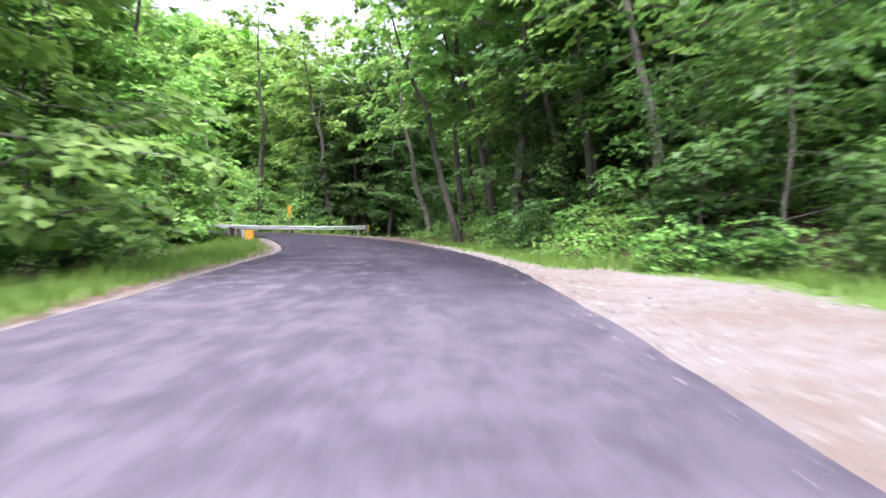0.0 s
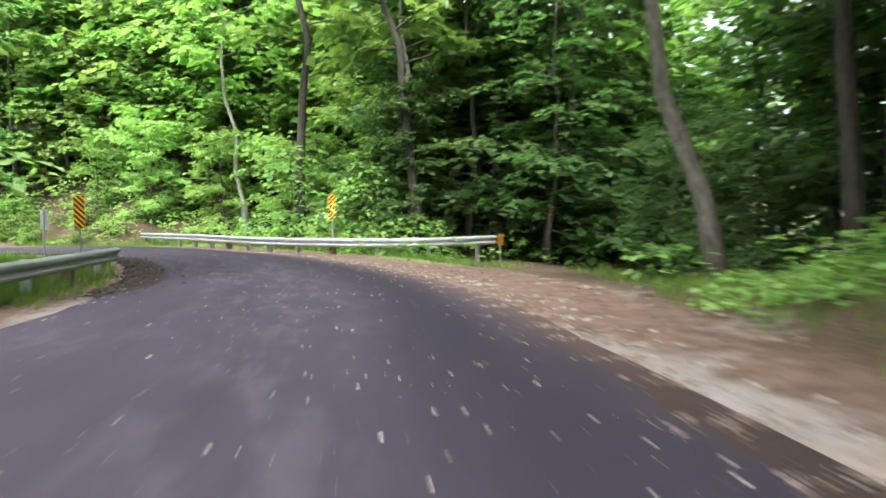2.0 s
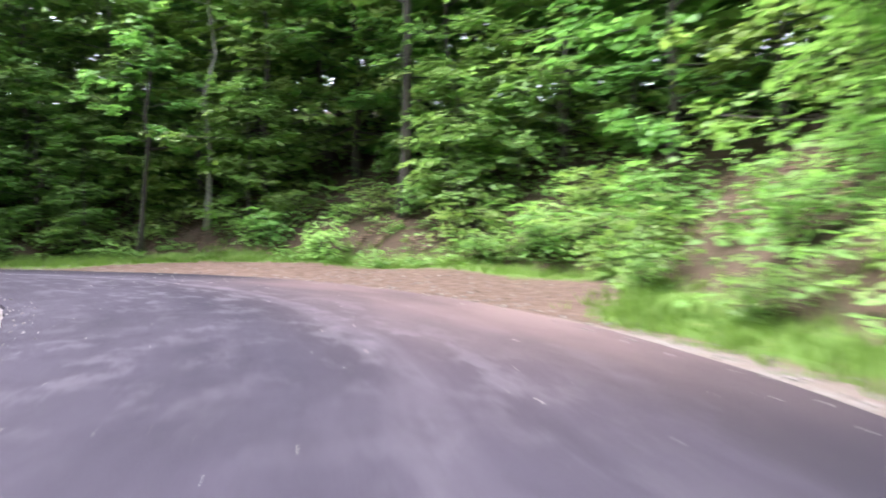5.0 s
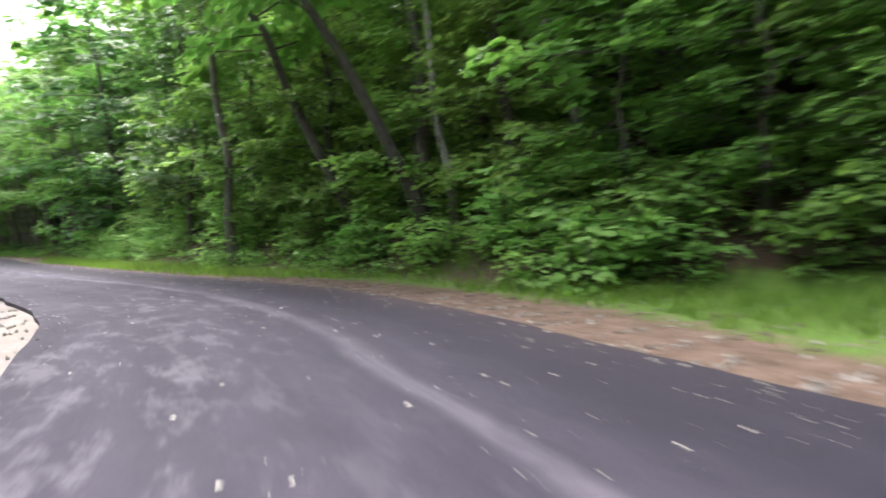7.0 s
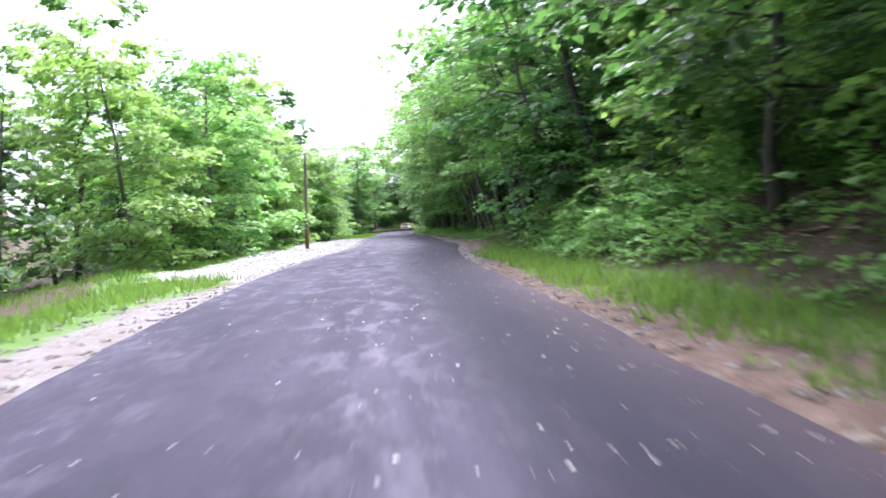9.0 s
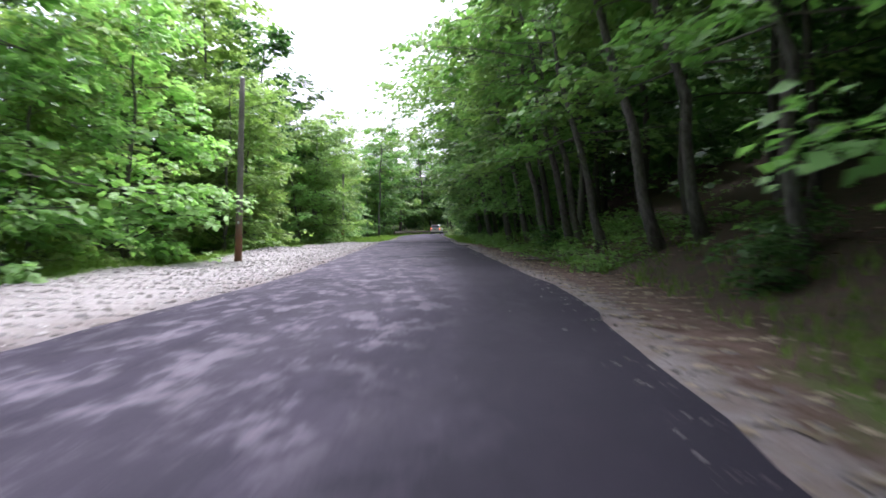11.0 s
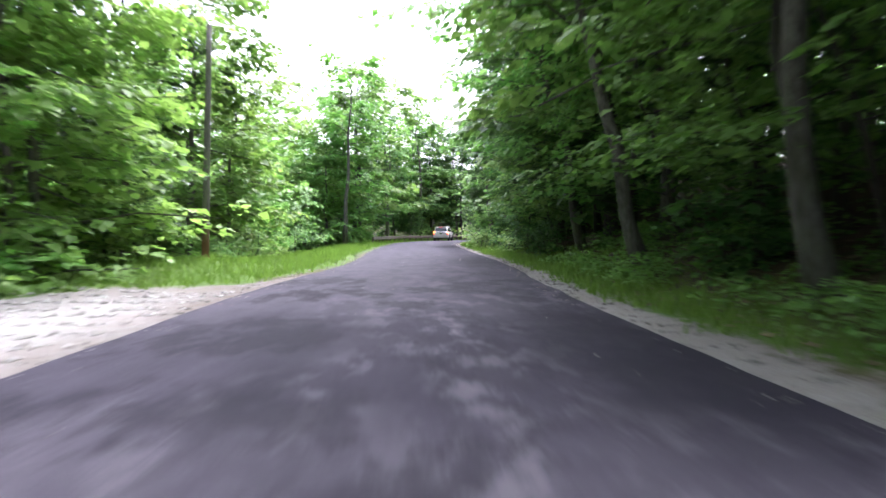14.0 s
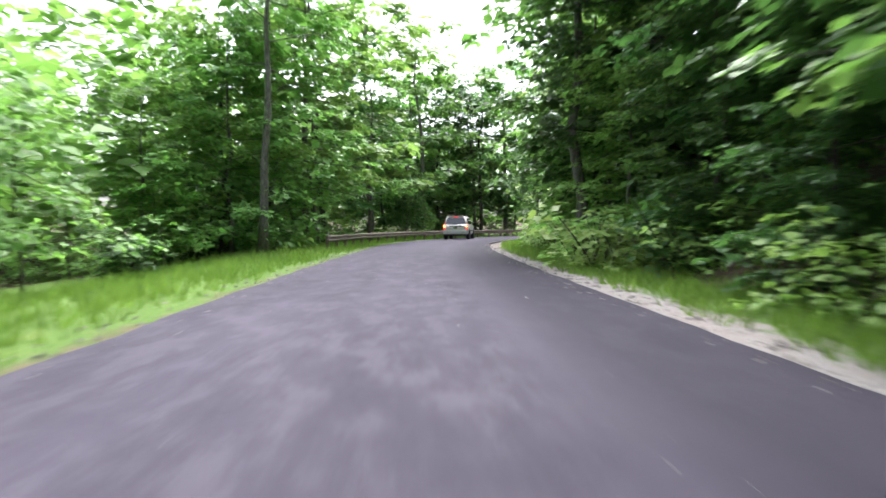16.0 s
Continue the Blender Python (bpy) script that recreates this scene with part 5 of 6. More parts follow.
def scatter_flakes():
    """Fallen petals and bits of leaf on the asphalt, thicker along the right-hand side of the bends."""
    rng = np.random.default_rng(33)
    rows = []
    for a, b, n, skew in ((s_of(2, 12), s_of(-12, 42), 2000, 0.62), (s_of(-12, 42), s_of(-36, 44), 160, 1.0), (s_of(-36, 44), s_of(-48, 0), 1500, 0.5), (s_of(-48, 0), s_of(-60, -90), 260, 0.8)):
        for at in rng.uniform(a, b, n):
            f = 0.03 + 0.94 * rng.uniform() ** skew
            i = min(int(np.searchsorted(S_AT, at)), len(MID) - 1)
            p = EDGE_L[i] + (EDGE_R[i] - EDGE_L[i]) * f + rng.normal(0, 0.2, 2)
            rows.append((p[0], p[1], road_z(i, f) + 0.012))
    rows = np.array(rows)
    me = chips("flakes", rows, 0.005 + 0.020 * rng.uniform(size=len(rows)) ** 2.4, M_PETAL, rng, 0.16)
    tagged(new("fallen_petals", me), "pale fallen petals and leaf scraps on the asphalt", "litter", kind="stuff")
    straw = edge_points(rng, 1500, s_of(-51, 2), s_of(-55, -30), True, 0.1, 1.9)
    me = chips("straw", straw + [0, 0, 0.015], rng.uniform(0.02, 0.09, len(straw)), M_STRAW, rng, 0.14)
    tagged(new("dry_straw", me), "dry straw and bits of stalk on the road's shoulder", "litter", kind="stuff")
    bank = np.vstack([edge_points(rng, 5500, S_BROWN_A - 2, S_BROWN_B, True, 5.6, 9.5), edge_points(rng, 4500, S_BROWN_B, s_of(-48, 14), True, 2.8, 8.0), edge_points(rng, 3200, s_of(-53, -8), s_of(-60, -60), True, 1.4, 6.5)])
    me = chips("litter", bank + [0, 0, 0.02], rng.uniform(0.04, 0.14, len(bank)), M_DRY, rng, 0.25)
    tagged(new("leaf_litter", me), "dry brown leaves lying on the wooded bank", "leaf litter", kind="stuff")


scatter_flakes()


def build_herbs():
    """Low leafy plants on the banks and the sparse grass, too many to tell apart."""
    rng = np.random.default_rng(65)
    base = np.vstack([edge_points(rng, 130, S_BROWN_A - 6, S_BANK_END + 4, True, 5.2, 10), edge_points(rng, 520, s_of(-47, 28), s_of(-51, 0), True, 2.7, 7.5),
                      edge_points(rng, 90, s_of(2.6, 13), S_TURN_A - 1, True, 2.4, 5.0), edge_points(rng, 300, s_of(-54, -14), s_of(-60, -62), True, 1.8, 6.0)])
    base = base[off_track(base[:, 0], base[:, 1]) > 2.4]
    per = 10
    tall = np.repeat(rng.uniform(0.15, 0.8, len(base)), per)
    c = np.repeat(base, per, 0) + np.c_[rng.normal(0, 0.45, (len(tall), 2)) * tall[:, None], tall * rng.uniform(0.1, 1.0, len(tall))]
    d = rng.normal(0, 1, c.shape) * np.array([1, 1, 0.25])
    d /= np.linalg.norm(d, axis=1)[:, None]
    me = leaves_mesh("herbs", c, d, 7, 0.13, rng, M_LEAF, 0.3)
    tagged(new("low_herbs", me), "low green herbs on the banks and verges", "herbs", kind="stuff")


build_herbs()


def tar_patch(x, y, length, width, seed):
    """A thin ragged patch of fresh asphalt lying on the road."""
    rng = np.random.default_rng(seed)
    i = int(place(x, y)[3][0])
    a = np.linspace(0, 2 * math.pi, 26)[:-1]
    r = 1 + 0.16 * np.sin(3 * a + seed) + rng.normal(0, 0.07, 25)
    lo = np.stack([np.cos(a) * r * length / 2, np.sin(a) * r * width / 2], 1)
    pts = np.array([x, y]) + lo[:, :1] * AHEAD[i] + lo[:, 1:] * np.array([AHEAD[i][1], -AHEAD[i][0]])
    f = [min(1, max(0, float((p - EDGE_L[i]) @ (EDGE_R[i] - EDGE_L[i])) / (4 * HALF[i] ** 2))) for p in pts]
    top = [(p[0], p[1], road_z(i, k) + 0.007) for p, k in zip(pts, f)]
    low = [(p[0], p[1], road_z(i, k) - 0.03) for p, k in zip(pts * 1.0, f)]
    faces = [tuple(range(25))] + [(k, 25 + k, 25 + (k + 1) % 25, (k + 1) % 25) for k in range(25)]
    return tagged(new("road_patch", mesh_of("road_patch", top + low, faces, M_TAR)), "ragged dark asphalt patch on the worn road", "road patch", kind="structure")


M_TAR = plain("fresh_tar", (0.010, 0.009, 0.013), 0.9, 0, 60, 0.35, 0.004)
M_TAR.node_tree.nodes["Principled BSDF"].inputs["Specular IOR Level"].default_value = 0.1
tar_patch(-57.1, -37.2, 1.3, 0.6, 4)


# ---- guardrails, signs and poles ----
def galvanised(name, base, rust):
    n = Nodes(name)
    v = n.coords()
    spang = n.node("ShaderNodeTexVoronoi", Scale=55.0)
    n.link(v, spang.inputs["Vector"])
    col = n.mix(n.ramp(n.noise(v, 3.0, 5), [(0.35, 0.0), (0.7, 1.0)]), tuple(c * 0.72 for c in base), base)
    col = n.mix(n.math("MULTIPLY", spang.outputs["Distance"], 0.35), col, tuple(c * 0.6 for c in base))
    col = n.mix(n.ramp(n.noise(v, 1.4, 6, 0.7), [(0.60, 0.0), (0.74, rust)]), col, (0.20, 0.11, 0.06))
    return n.done(col, 0.42, 0.65)


M_STEEL = galvanised("galvanised_steel", (0.52, 0.54, 0.57), 0.35)
M_WEATHER = galvanised("weathered_steel", (0.17, 0.13, 0.11), 0.9)
M_POST = plain("weathered_wood_post", (0.16, 0.115, 0.075), 0.9, 0, 22, 0.5, 0.01)
M_YELLOW = plain("yellow_reflective_sheet", (0.80, 0.40, 0.012), 0.4, 0, 60, 0.12)
M_BLACK = plain("black_sheet", (0.012, 0.012, 0.013), 0.45, 0, 60, 0.2)
M_ALU = plain("bare_aluminium", (0.46, 0.48, 0.50), 0.42, 0.5, 40, 0.2)
M_RUBBER = plain("tyre_rubber", (0.018, 0.018, 0.019), 0.85, 0, 50, 0.3)


def clip_polygon(poly, x0, x1, y0, y1):
    def cut(points, keep, cross):
        out = []
        for a, b in zip(points, points[1:] + points[:1]):
            if keep(a):
                out.append(a)
            if keep(a) != keep(b):
                out.append(cross(a, b))
        return out

    def at_x(x):
        return lambda a, b: (x, a[1] + (b[1] - a[1]) * (x - a[0]) / (b[0] - a[0]))

    def at_y(y):
        return lambda a, b: (a[0] + (b[0] - a[0]) * (y - a[1]) / (b[1] - a[1]), y)

    for keep, cross in ((lambda p: p[0] >= x0, at_x(x0)), (lambda p: p[0] <= x1, at_x(x1)), (lambda p: p[1] >= y0, at_y(y0)), (lambda p: p[1] <= y1, at_y(y1))):
        if len(poly) < 3:
            return []
        poly = cut(poly, keep, cross)
    return poly


def striped_panel(parent, width, height, z0, down_left=True, bar=0.075, gap=0.155):
    """A yellow panel with black slanting bars, standing in the parent's local xz plane and facing -y."""
    bm = bmesh.new()
    box(bm, (width, 0.006, height), (0, 0, z0 + height / 2), 0.002)
    panel = part("panel", bm, M_YELLOW, parent, "yellow reflective panel")
    k = -height
    sgn = 1 if down_left else -1
    while k < height + width:
        quad = [(-width, k - sgn * width), (width, k + sgn * width), (width, k + sgn * width + bar), (-width, k - sgn * width + bar)]
        poly = clip_polygon(quad, -width / 2 + 0.006, width / 2 - 0.006, 0.006, height - 0.006)
        if len(poly) >= 3:
            bm = bmesh.new()
            front = [bm.verts.new((x, -0.0055, z0 + y)) for x, y in poly]
            back = [bm.verts.new((x, -0.002, z0 + y)) for x, y in poly]
            bm.faces.new(front)
            bm.faces.new(back[::-1])
            for a in range(len(poly)):
                b = (a + 1) % len(poly)
                bm.faces.new((front[b], front[a], back[a], back[b]))
            bmesh.ops.recalc_face_normals(bm, faces=bm.faces)
            part("stripe", bm, M_BLACK, panel)
        k += gap
    return panel


W_PROFILE = [(0.0, 0.31), (0.028, 0.298), (0.078, 0.262), (0.083, 0.225), (0.015, 0.178), (0.0, 0.155), (0.015, 0.132), (0.083, 0.085), (0.078, 0.048), (0.028, 0.012), (0.0, 0.0)]


def build_guardrail(points, steel, post_mat, bottom, road_side, label, spacing=1.9, wood=()):
    """A W-beam on posts. points: the rail's line on the plan; bottom: the beam's lower edge; road_side: +1 when the road lies to the line's right."""
    line = resample(points, 0.3)
    along = np.gradient(line, axis=0)
    along /= np.hypot(*along.T)[:, None]
    face = np.stack([along[:, 1], -along[:, 0]], 1) * road_side
    root = new("guardrail")
    root.location = (*line[0], 0)
    o = np.array([*line[0], 0])
    low = np.interp(np.linspace(0, 1, len(line)), *bottom) if isinstance(bottom, tuple) else np.full(len(line), bottom)
    per = int(round(3.8 / 0.3))
    for a in range(0, len(line) - 1, per):
        b = min(a + per + (1 if a + per < len(line) else 0), len(line) - 1)
        if b - a < 1:
            break
        verts, faces = [], []
        lap = 0.004 if (a // per) % 2 else 0.0
        ring = W_PROFILE + [(d - 0.005, z) for d, z in W_PROFILE[::-1]]
        for i in range(a, b + 1):
            for d, z in ring:
                verts.append((*(line[i] + face[i] * (d + lap)), low[i] + z) - o)
        m = len(ring)
        for i in range(b - a):
            for k in range(m):
                q = (i * m + k, i * m + (k + 1) % m, (i + 1) * m + (k + 1) % m, (i + 1) * m + k)
                faces.append(q)
        faces += [tuple(range(m))[::-1], tuple((b - a) * m + k for k in range(m))]
        part("beam", mesh_of("beam", verts, faces, steel), None, root)
    step = int(round(spacing / 0.3))
    for j, i in enumerate(range(2, len(line), step)):
        g = float(relief(*line[i])[0])
        c, turn = line[i] - face[i] * 0.16, Matrix.Rotation(math.atan2(along[i][1], along[i][0]), 3, "Z")
        bm = bmesh.new()
        timber = j in wood
        box(bm, (0.15 if timber else 0.1, 0.19 if timber else 0.15, low[i] + 0.3 - g + 0.5), Vector((*c, (low[i] + 0.3 + g - 0.5) / 2)) - Vector(o), 0.006, turn)
        post = part("post", bm, post_mat if timber else steel, root)
        bm = bmesh.new()
        box(bm, (0.13, 0.1, 0.32), Vector((*(line[i] - face[i] * 0.045), low[i] + 0.155)) - Vector(o), 0.006, turn)
        part("blockout", bm, post_mat, post)
    return tagged(root, label, "guardrail", "guardrails"), line, along, face


outer_rail, o_line, o_along, o_face = build_guardrail(OUTER, M_STEEL, M_POST, ((0, 0.12, 0.45, 0.75, 1), (0.21, 0.17, 0.18, 0.25, 0.27)), -1, "galvanised steel guardrail round the outside of the bend", wood=(3, 7))
inner_rail, i_line, i_along, i_face = build_guardrail(INNER, M_STEEL, M_POST, 0.22, 1, "galvanised steel guardrail on the inside of the bend", wood=(2, 4))
far_rail, f_line, f_along, f_face = build_guardrail(FAR_RAIL, M_WEATHER, M_POST, 0.3, 1, "rusty weathered guardrail along the far bend")


def build_marker_sign(name, x, y, toward, panel, post_top, width, height, down_left, label, ground=None):
    """A striped marker on a steel channel post; toward: the direction it faces on the plan."""
    root = new(name)
    z = float(relief(x, y)[0]) if ground is None else ground
    root.location = (x, y, z)
    root.rotation_euler = (0, 0, math.atan2(toward[1], toward[0]) + math.pi / 2)
    bm = bmesh.new()
    box(bm, (0.055, 0.03, post_top + 0.4), (0, 0.022, (post_top - 0.4) / 2), 0.004)
    part("post", bm, M_ALU, root)
    for zz in (panel + height * 0.2, panel + height * 0.8):
        bm = bmesh.new()
        bmesh.ops.create_cone(bm, cap_ends=True, segments=8, radius1=0.009, radius2=0.009, depth=0.014, matrix=Matrix.Translation((0, -0.006, zz)) @ Matrix.Rotation(radians(90), 4, "X"))
        part("bolt", bm, M_ALU, root)
    striped_panel(root, width, height, panel, down_left)
    return tagged(root, label, "road sign")


build_marker_sign("curve_marker_sign", -15.6, 37.9, (0.35, -1), 1.05, 1.9, 0.30, 0.90, False, "yellow sign with black slanting stripes on a steel post")
build_marker_sign("curve_marker_sign", -11.25, 44.9, (0.25, -1), 1.22, 2.15, 0.30, 0.90, True, "yellow sign with black slanting stripes behind the guardrail")
build_marker_sign("rail_end_marker", -8.05, 26.15, (0.1, -1), 0.2, 0.62, 0.42, 0.42, False, "small striped orange marker before the guardrail's end")
build_marker_sign("rail_end_marker", -5.0, 44.75, (0.85, -0.6), 0.18, 0.56, 0.30, 0.36, True, "small striped orange marker on the guardrail's end", 0.0)


def build_back_sign(x, y, facing, width, height, bottom, label):
    """A plain sign plate on a post, seen from behind or edge-on."""
    root = new("road_sign")
    root.location = (x, y, float(relief(x, y)[0]))
    root.rotation_euler = (0, 0, math.atan2(facing[1], facing[0]) + math.pi / 2)
    bm = bmesh.new()
    box(bm, (0.055, 0.04, bottom + height + 0.35), (0, 0.026, (bottom + height - 0.35) / 2), 0.004)
    part("post", bm, M_ALU, root)
    bm = bmesh.new()
    box(bm, (width, 0.005, height), (0, 0, bottom + height / 2), 0.002)
    part("plate", bm, M_ALU, root, "bare aluminium sign plate")
    return tagged(root, label, "road sign")


build_back_sign(-17.1, 48.5, (-1, 0.35), 0.30, 0.86, 0.90 - float(relief(-17.1, 48.5)[0]), "grey metal sign plate on a post behind the guardrail")
build_back_sign(-18.4, 39.4, (0.1, 1), 0.32, 0.62, 1.0, "back of a grey metal sign on a post")


def build_pole(x, y, height, lean, label):
    n_steps = 8
    root = new("utility_pole")
    root.location = (x, y, float(relief(x, y)[0]))
    pts = [(lean[0] * h, lean[1] * h, h) for h in np.linspace(-0.6, height, n_steps)]
    part("shaft", mesh_of("shaft", *tube(pts, np.linspace(0.15, 0.095, n_steps), 12), M_POLE, True), None, root)
    bm = bmesh.new()
    bmesh.ops.create_cone(bm, cap_ends=True, segments=12, radius1=0.105, radius2=0.02, depth=0.07, matrix=Matrix.Translation((lean[0] * height, lean[1] * height, height + 0.03)))
    part("cap", bm, M_ALU, root)
    for h in (1.5, 1.9):
        bm = bmesh.new()
        box(bm, (0.07, 0.012, 0.1), (lean[0] * h, lean[1] * h + 0.145, h), 0.002)
        part("tag", bm, M_ALU, root)
    return tagged(root, label, "utility pole", "utility poles")


def pole_material():
    n = Nodes("weathered_pole")
    v = n.coords()
    grain = n.noise(n.scaled(v, (1, 1, 0.06)), 40, 4)
    sep = n.node("ShaderNodeSeparateXYZ")
    n.link(v, sep.inputs[0])
    stain = n.ramp(n.math("ADD", n.math("MULTIPLY", sep.outputs["Z"], 0.36), n.math("MULTIPLY", n.noise(v, 2.0), 0.3)), [(0.45, 0.0), (0.85, 1.0)])
    col = n.mix(stain, (0.19, 0.085, 0.04), (0.19, 0.175, 0.15))
    col = n.mix(n.ramp(grain, [(0.4, 0.0), (0.7, 0.6)]), col, (0.05, 0.04, 0.03))
    n.bump(grain, 0.6, 0.01)
    return n.done(col, 0.9)


M_POLE = pole_material()
build_pole(-45.7, -23.9, 7.0, (-0.04, 0.0), "wooden utility pole, brown at its foot and grey above")
build_pole(-49.6, -63.8, 9.0, (-0.02, 0.0), "grey wooden utility pole in the grass beside trees")


# ---- the car ahead ----
def paint(name, color, rough=0.3, metal=0.35):
    n = Nodes(name)
    f = n.noise(n.coords(), 3.0, 4)
    col = n.mix(n.ramp(f, [(0.35, 0.0), (0.75, 0.35)]), color, tuple(c * 0.75 for c in color))
    n.done(col, rough, metal)
    n.bsdf.inputs["Coat Weight"].default_value = 0.6
    return n.mat


def glass_dark():
    n = Nodes("tinted_glass")
    n.done((0.012, 0.015, 0.016), 0.04)
    n.bsdf.inputs["Coat Weight"].default_value = 1.0
    return n.mat


def lamp_red(name, color, strength):
    n = Nodes(name)
    n.done((color[0] * 0.6, color[1] * 0.6, color[2] * 0.6), 0.2)
    n.bsdf.inputs["Emission Color"].default_value = (*color, 1)
    n.bsdf.inputs["Emission Strength"].default_value = strength
    return n.mat


def loft(rings):
    m = len(rings[0])
    verts = [p for r in rings for p in r]
    faces = [(i * m + k, i * m + (k + 1) % m, (i + 1) * m + (k + 1) % m, (i + 1) * m + k) for i in range(len(rings) - 1) for k in range(m)]
    faces += [tuple(range(m))[::-1], tuple((len(rings) - 1) * m + k for k in range(m))]
    return verts, faces


def rounded(hw, z0, z1, y, tuck=0.06, r=0.10):
    """A rounded body section across the car at y."""
    pts = []
    for cx, cz, a0 in ((hw - r, z1 - r, 0), (-hw + r, z1 - r, 90), (-hw + r, z0 + r, 180), (hw - r, z0 + r, 270)):
        for k in range(4):
            a = radians(a0 + 30 * k)
            x, z = cx + r * math.cos(a), cz + r * math.sin(a)
            f = 1 - tuck * max(0, (0.62 - z)) / 0.4
            pts.append((x * f, y, z))
    return pts


def panel_of(corners, thick=0.012):
    """A slab on four or more corners, with its own thickness along their normal."""
    c = [Vector(p) for p in corners]
    nrm = (c[1] - c[0]).cross(c[2] - c[0]).normalized() * thick
    bm = bmesh.new()
    a = [bm.verts.new(p) for p in c]
    b = [bm.verts.new(p + nrm) for p in c]
    bm.faces.new(a[::-1])
    bm.faces.new(b)
    for i in range(len(c)):
        j = (i + 1) % len(c)
        bm.faces.new((a[i], a[j], b[j], b[i]))
    bmesh.ops.recalc_face_normals(bm, faces=bm.faces)
    return bm


def build_car(x, y, heading):
    silver, glass = paint("silver_paint", (0.60, 0.59, 0.57)), glass_dark()
    trim = plain("black_plastic_trim", (0.02, 0.02, 0.021), 0.6, 0, 60, 0.2)
    red, amber = lamp_red("tail_lamp_red", (1.0, 0.03, 0.02), 0.5), lamp_red("tail_lamp_glow", (1.0, 0.35, 0.08), 3.0)
    chrome = plain("bright_metal", (0.6, 0.6, 0.62), 0.2, 0.9, 60, 0.1)
    root = new("suv")
    root.location, root.rotation_euler = (x, y, 0.01), (0, 0, heading)
    st = [(-2.36, 0.80, 0.50, 1.04), (-2.30, 0.88, 0.46, 1.08), (-2.0, 0.915, 0.40, 1.10), (-1.0, 0.925, 0.36, 1.09), (0.2, 0.925, 0.36, 1.07), (1.1, 0.92, 0.36, 1.06), (1.7, 0.90, 0.38, 1.03), (2.2, 0.86, 0.42, 0.96), (2.36, 0.74, 0.48, 0.86)]
    part("body", mesh_of("body", *loft([rounded(w, a, b, yy) for yy, w, a, b in st]), silver, True), None, root)
    cab = [(1.06, -2.26, 1.18, 0.865, 0.0), (1.40, -2.12, 0.72, 0.79, 0.0), (1.62, -2.02, 0.42, 0.70, 0.0), (1.695, -1.92, 0.25, 0.60, 0.0), (1.715, -1.7, 0.0, 0.45, 0.0)]
    rings = []
    for z, yr, yf, hw, _ in cab:
        r = 0.10
        ring = []
        for cx, cy, a0 in ((hw - r, yf - r, 0), (-hw + r, yf - r, 90), (-hw + r, yr + r, 180), (hw - r, yr + r, 270)):
            ring += [(cx + r * math.cos(radians(a0 + 30 * k)), cy + r * math.sin(radians(a0 + 30 * k)), z) for k in range(4)]
        rings.append(ring)
    part("roof", mesh_of("roof", *loft(rings), silver, True), None, root)

    def edge(z):
        zs = [c[0] for c in cab]
        return [float(np.interp(z, zs, [c[k] for c in cab])) for k in (1, 2, 3)]

    def rear_quad(z0, z1, in0, in1):
        (y0, _, w0), (y1, _, w1) = edge(z0), edge(z1)
        return [(w0 - in0, y0 - 0.004, z0), (-w0 + in0, y0 - 0.004, z0), (-w1 + in1, y1 - 0.004, z1), (w1 - in1, y1 - 0.004, z1)]

    def out_of(q):
        n = (Vector(q[1]) - Vector(q[0])).cross(Vector(q[2]) - Vector(q[0]))
        return q if n.y < 0 else q[::-1]

    part("rear_window", panel_of(out_of(rear_quad(1.14, 1.58, 0.12, 0.13))), glass, root, "tinted rear window")
    for sgn in (1, -1):
        for y0, y1, top in ((-2.0, -1.25, 1.52), (-1.18, -0.35, 1.55), (-0.28, 0.55, 1.55)):
            z0, z1 = 1.12, top
            w0, w1 = edge(z0)[2] + 0.004, edge(z1)[2] + 0.004
            q = [(sgn * w0, y0, z0), (sgn * w0, y1, z0), (sgn * w1, min(y1, edge(z1)[1] - 0.12), z1), (sgn * w1, max(y0, edge(z1)[0] + 0.14), z1)]
            n = (Vector(q[1]) - Vector(q[0])).cross(Vector(q[2]) - Vector(q[0]))
            part("side_window", panel_of(q if n.x * sgn > 0 else q[::-1]), glass, root)
        bm = bmesh.new()
        box(bm, (0.16, 0.08, 0.34), (sgn * 0.80, -2.335, 0.93), 0.02)
        lamp = part("tail_light", bm, red, root, "red tail light")
        bm = bmesh.new()
        box(bm, (0.085, 0.03, 0.17), (sgn * 0.80, -2.372, 0.99), 0.01)
        part("bulb", bm, amber, lamp, "glowing amber lamp")
        bm = bmesh.new()
        box(bm, (0.16, 0.1, 0.13), (sgn * 1.03, 0.72, 1.15), 0.03)
        part("mirror", bm, trim, root, "black door mirror")
        bm = bmesh.new()
        box(bm, (0.035, 1.7, 0.03), (sgn * 0.55, -0.95, 1.745), 0.012)
        part("roof_rail", bm, trim, root)
        for yy in (-0.75, 0.2):
            bm = bmesh.new()
            box(bm, (0.03, 0.2, 0.04), (sgn * 0.93, yy, 0.98), 0.012)
            part("door_handle", bm, silver, root)
        bm = bmesh.new()
        box(bm, (0.02, 2.3, 0.09), (sgn * 0.927, 0.0, 0.62), 0.008)
        part("side_moulding", bm, trim, root)
        bm = bmesh.new()
        box(bm, (0.22, 0.02, 0.045), (sgn * 0.55, -2.435, 0.53), 0.006)
        part("reflector", bm, lamp_red("rear_reflector", (0.8, 0.7, 0.6), 0.0), root)
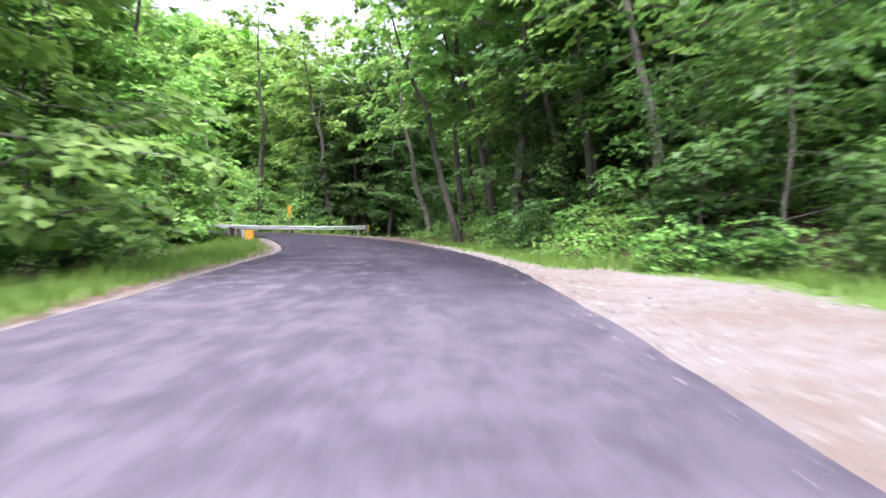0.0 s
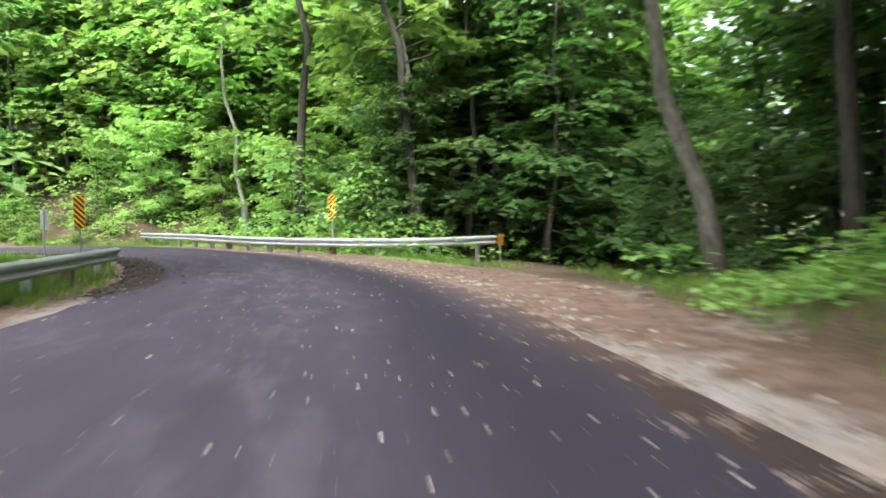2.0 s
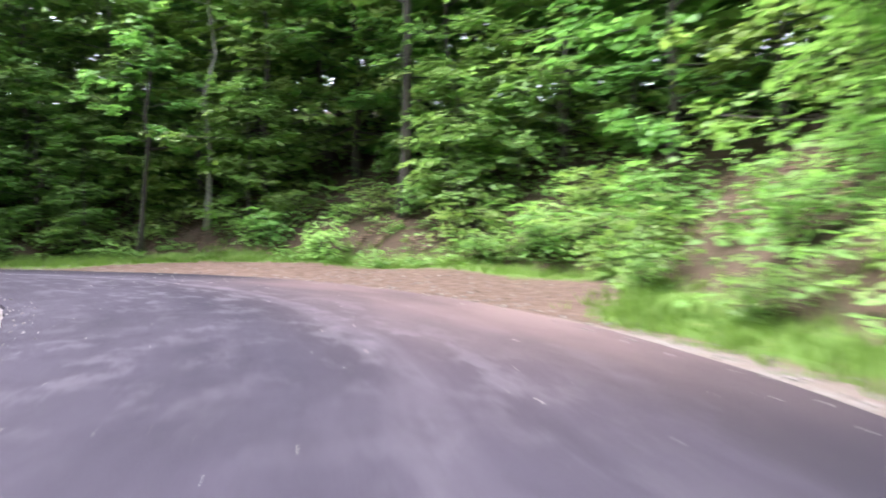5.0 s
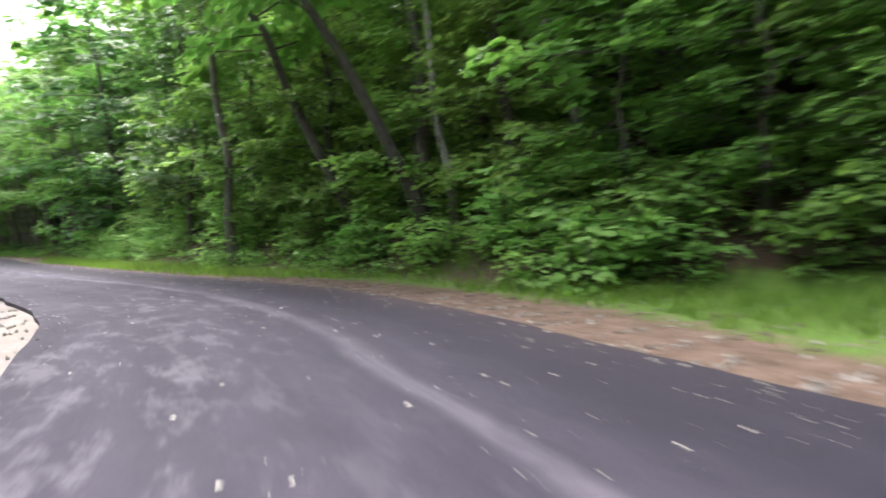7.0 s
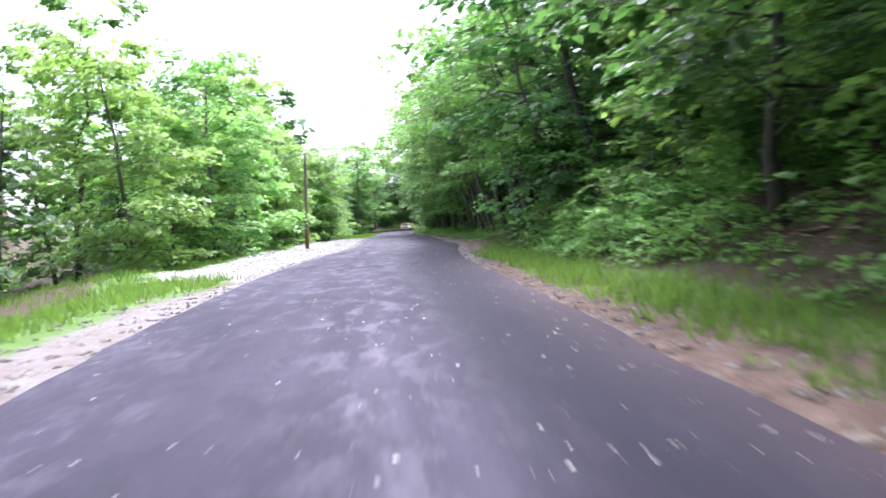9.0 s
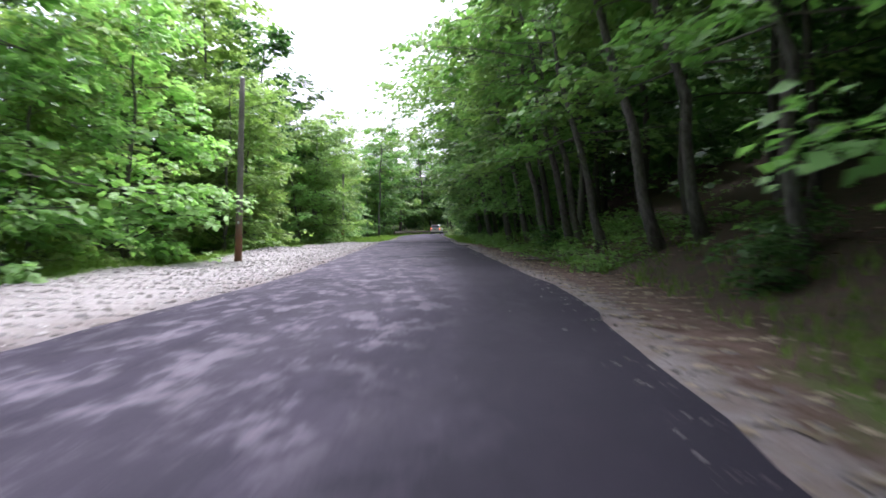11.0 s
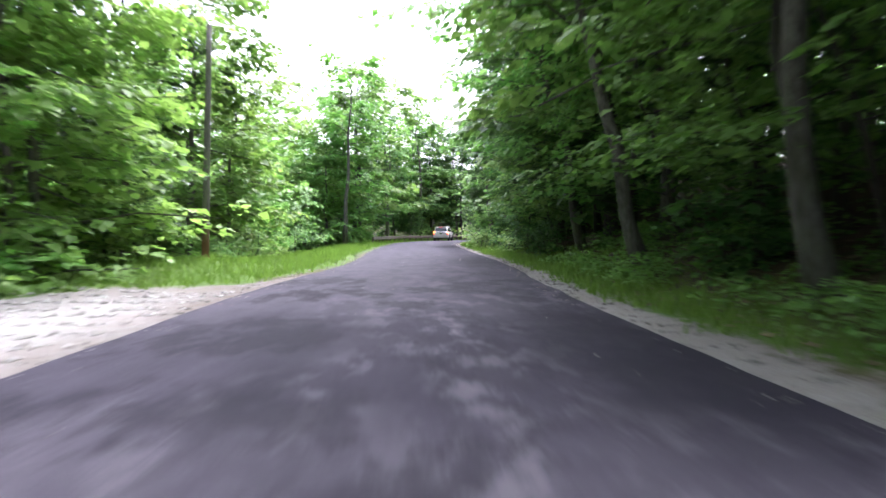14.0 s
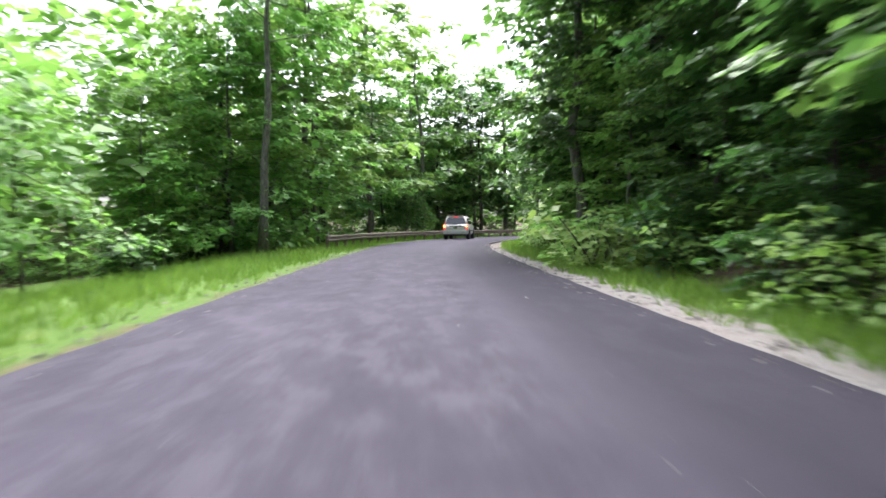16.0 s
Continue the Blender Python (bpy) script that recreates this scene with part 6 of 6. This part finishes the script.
        for yy in (-1.42, 1.40):
            bm = bmesh.new()
            bmesh.ops.create_cone(bm, cap_ends=True, segments=28, radius1=0.44, radius2=0.44, depth=0.02, matrix=Matrix.Translation((sgn * 0.912, yy, 0.40)) @ Matrix.Rotation(radians(90), 4, "Y"))
            part("wheel_arch", bm, trim, root)
            sec = [(0.245, -0.10), (0.36, -0.125), (0.385, -0.09), (0.39, 0.0), (0.385, 0.09), (0.36, 0.125), (0.245, 0.10)]
            verts = [(w, math.cos(a) * r, math.sin(a) * r) for a in np.linspace(0, 2 * math.pi, 29)[:-1] for r, w in sec]
            m = len(sec)
            faces = [(i * m + k, i * m + (k + 1) % m, ((i + 1) % 28) * m + (k + 1) % m, ((i + 1) % 28) * m + k) for i in range(28) for k in range(m)]
            wheel = part("wheel", mesh_of("wheel", verts, faces, M_RUBBER, True), None, root, "black tyre")
            wheel.location = (sgn * 0.83, yy, 0.385)
            bm = bmesh.new()
            bmesh.ops.create_cone(bm, cap_ends=True, segments=24, radius1=0.25, radius2=0.22, depth=0.12, matrix=Matrix.Translation((sgn * 0.03, 0, 0)) @ Matrix.Rotation(radians(90 * sgn), 4, "Y"))
            for k in range(5):
                a = 2 * math.pi * k / 5
                box(bm, (0.03, 0.05, 0.2), (sgn * 0.095, math.cos(a) * 0.12, math.sin(a) * 0.12), 0.006, Matrix.Rotation(a + math.pi / 2, 3, "X"))
            part("rim", bm, trim, wheel, "dark alloy rim")
    for name, size, at, mat, bev, lab in (
            ("rear_bumper", (1.78, 0.22, 0.30), (0, -2.33, 0.55), silver, 0.05, "silver rear bumper"),
            ("valance", (1.5, 0.2, 0.16), (0, -2.27, 0.38), trim, 0.03, "black lower valance"),
            ("front_bumper", (1.7, 0.25, 0.34), (0, 2.33, 0.56), silver, 0.06, ""),
            ("tailgate_trim", (0.86, 0.03, 0.07), (0, -2.365, 0.985), trim, 0.012, "black strip above the plate"),
            ("number_plate", (0.31, 0.014, 0.155), (0, -2.37, 0.855), chrome, 0.003, "pale number plate"),
            ("plate_bar", (0.20, 0.004, 0.05), (0, -2.380, 0.855), trim, 0.001, ""),
            ("brake_light", (0.22, 0.03, 0.04), (0, -2.035, 1.64), red, 0.008, "high red brake light"),
            ("wiper", (0.42, 0.02, 0.02), (-0.12, -2.275, 1.12), trim, 0.005, ""),
            ("tow_hitch", (0.09, 0.16, 0.08), (0, -2.40, 0.36), trim, 0.01, ""),
            ("under_tray", (1.5, 3.9, 0.12), (0, 0, 0.33), trim, 0.03, ""),
            ("spoiler", (1.15, 0.16, 0.035), (0, -2.0, 1.70), silver, 0.012, "")):
        bm = bmesh.new()
        box(bm, size, at, bev)
        part(name, bm, mat, root, lab)
    bm = bmesh.new()
    bmesh.ops.create_cone(bm, cap_ends=True, segments=14, radius1=0.035, radius2=0.035, depth=0.25, matrix=Matrix.Translation((0.5, -2.36, 0.32)) @ Matrix.Rotation(radians(90), 4, "X"))
    part("exhaust", bm, chrome, root)
    return tagged(root, "silver four-wheel-drive car with its tail lights on", "car")


build_car(-67.0, -113.2, math.atan2(-0.94, -0.30) - math.pi / 2)


# ---- fallen wood by the road ----
def build_log(x, y, length, radius, turn, label, twigs=3):
    rng = np.random.default_rng(int(abs(x * 10) + abs(y * 7)))
    z = float(relief(x, y)[0]) + radius
    pts = wander((-length / 2, 0, 0), (length / 2, 0, 0.05), 7, 0.06, rng)
    pts[:, 2] = 0.02
    pieces = [tube(pts, np.linspace(radius, radius * 0.5, 7), 8)]
    for k in range(twigs):
        p = pts[2 + k]
        q = p + np.array([rng.uniform(0.2, 0.6), rng.choice([-1, 1]) * rng.uniform(0.3, 0.8), rng.uniform(0.1, 0.4)])
        pieces.append(tube([p, q], [radius * 0.4, 0.01], 5, False))
    root = part("fallen_branch", mesh_of("fallen_branch", *join(pieces), M_STICK, True), None)
    root.matrix_world = Matrix.Translation((x, y, z)) @ Matrix.Rotation(turn, 4, "Z")
    return tagged(root, label, "branch")


build_log(-56.9, -20.5, 2.6, 0.06, 0.6, "bare fallen branch lying on the wooded bank")
build_log(-57.6, -17.0, 1.8, 0.045, 2.0, "bare fallen branch lying on the wooded bank", 2)
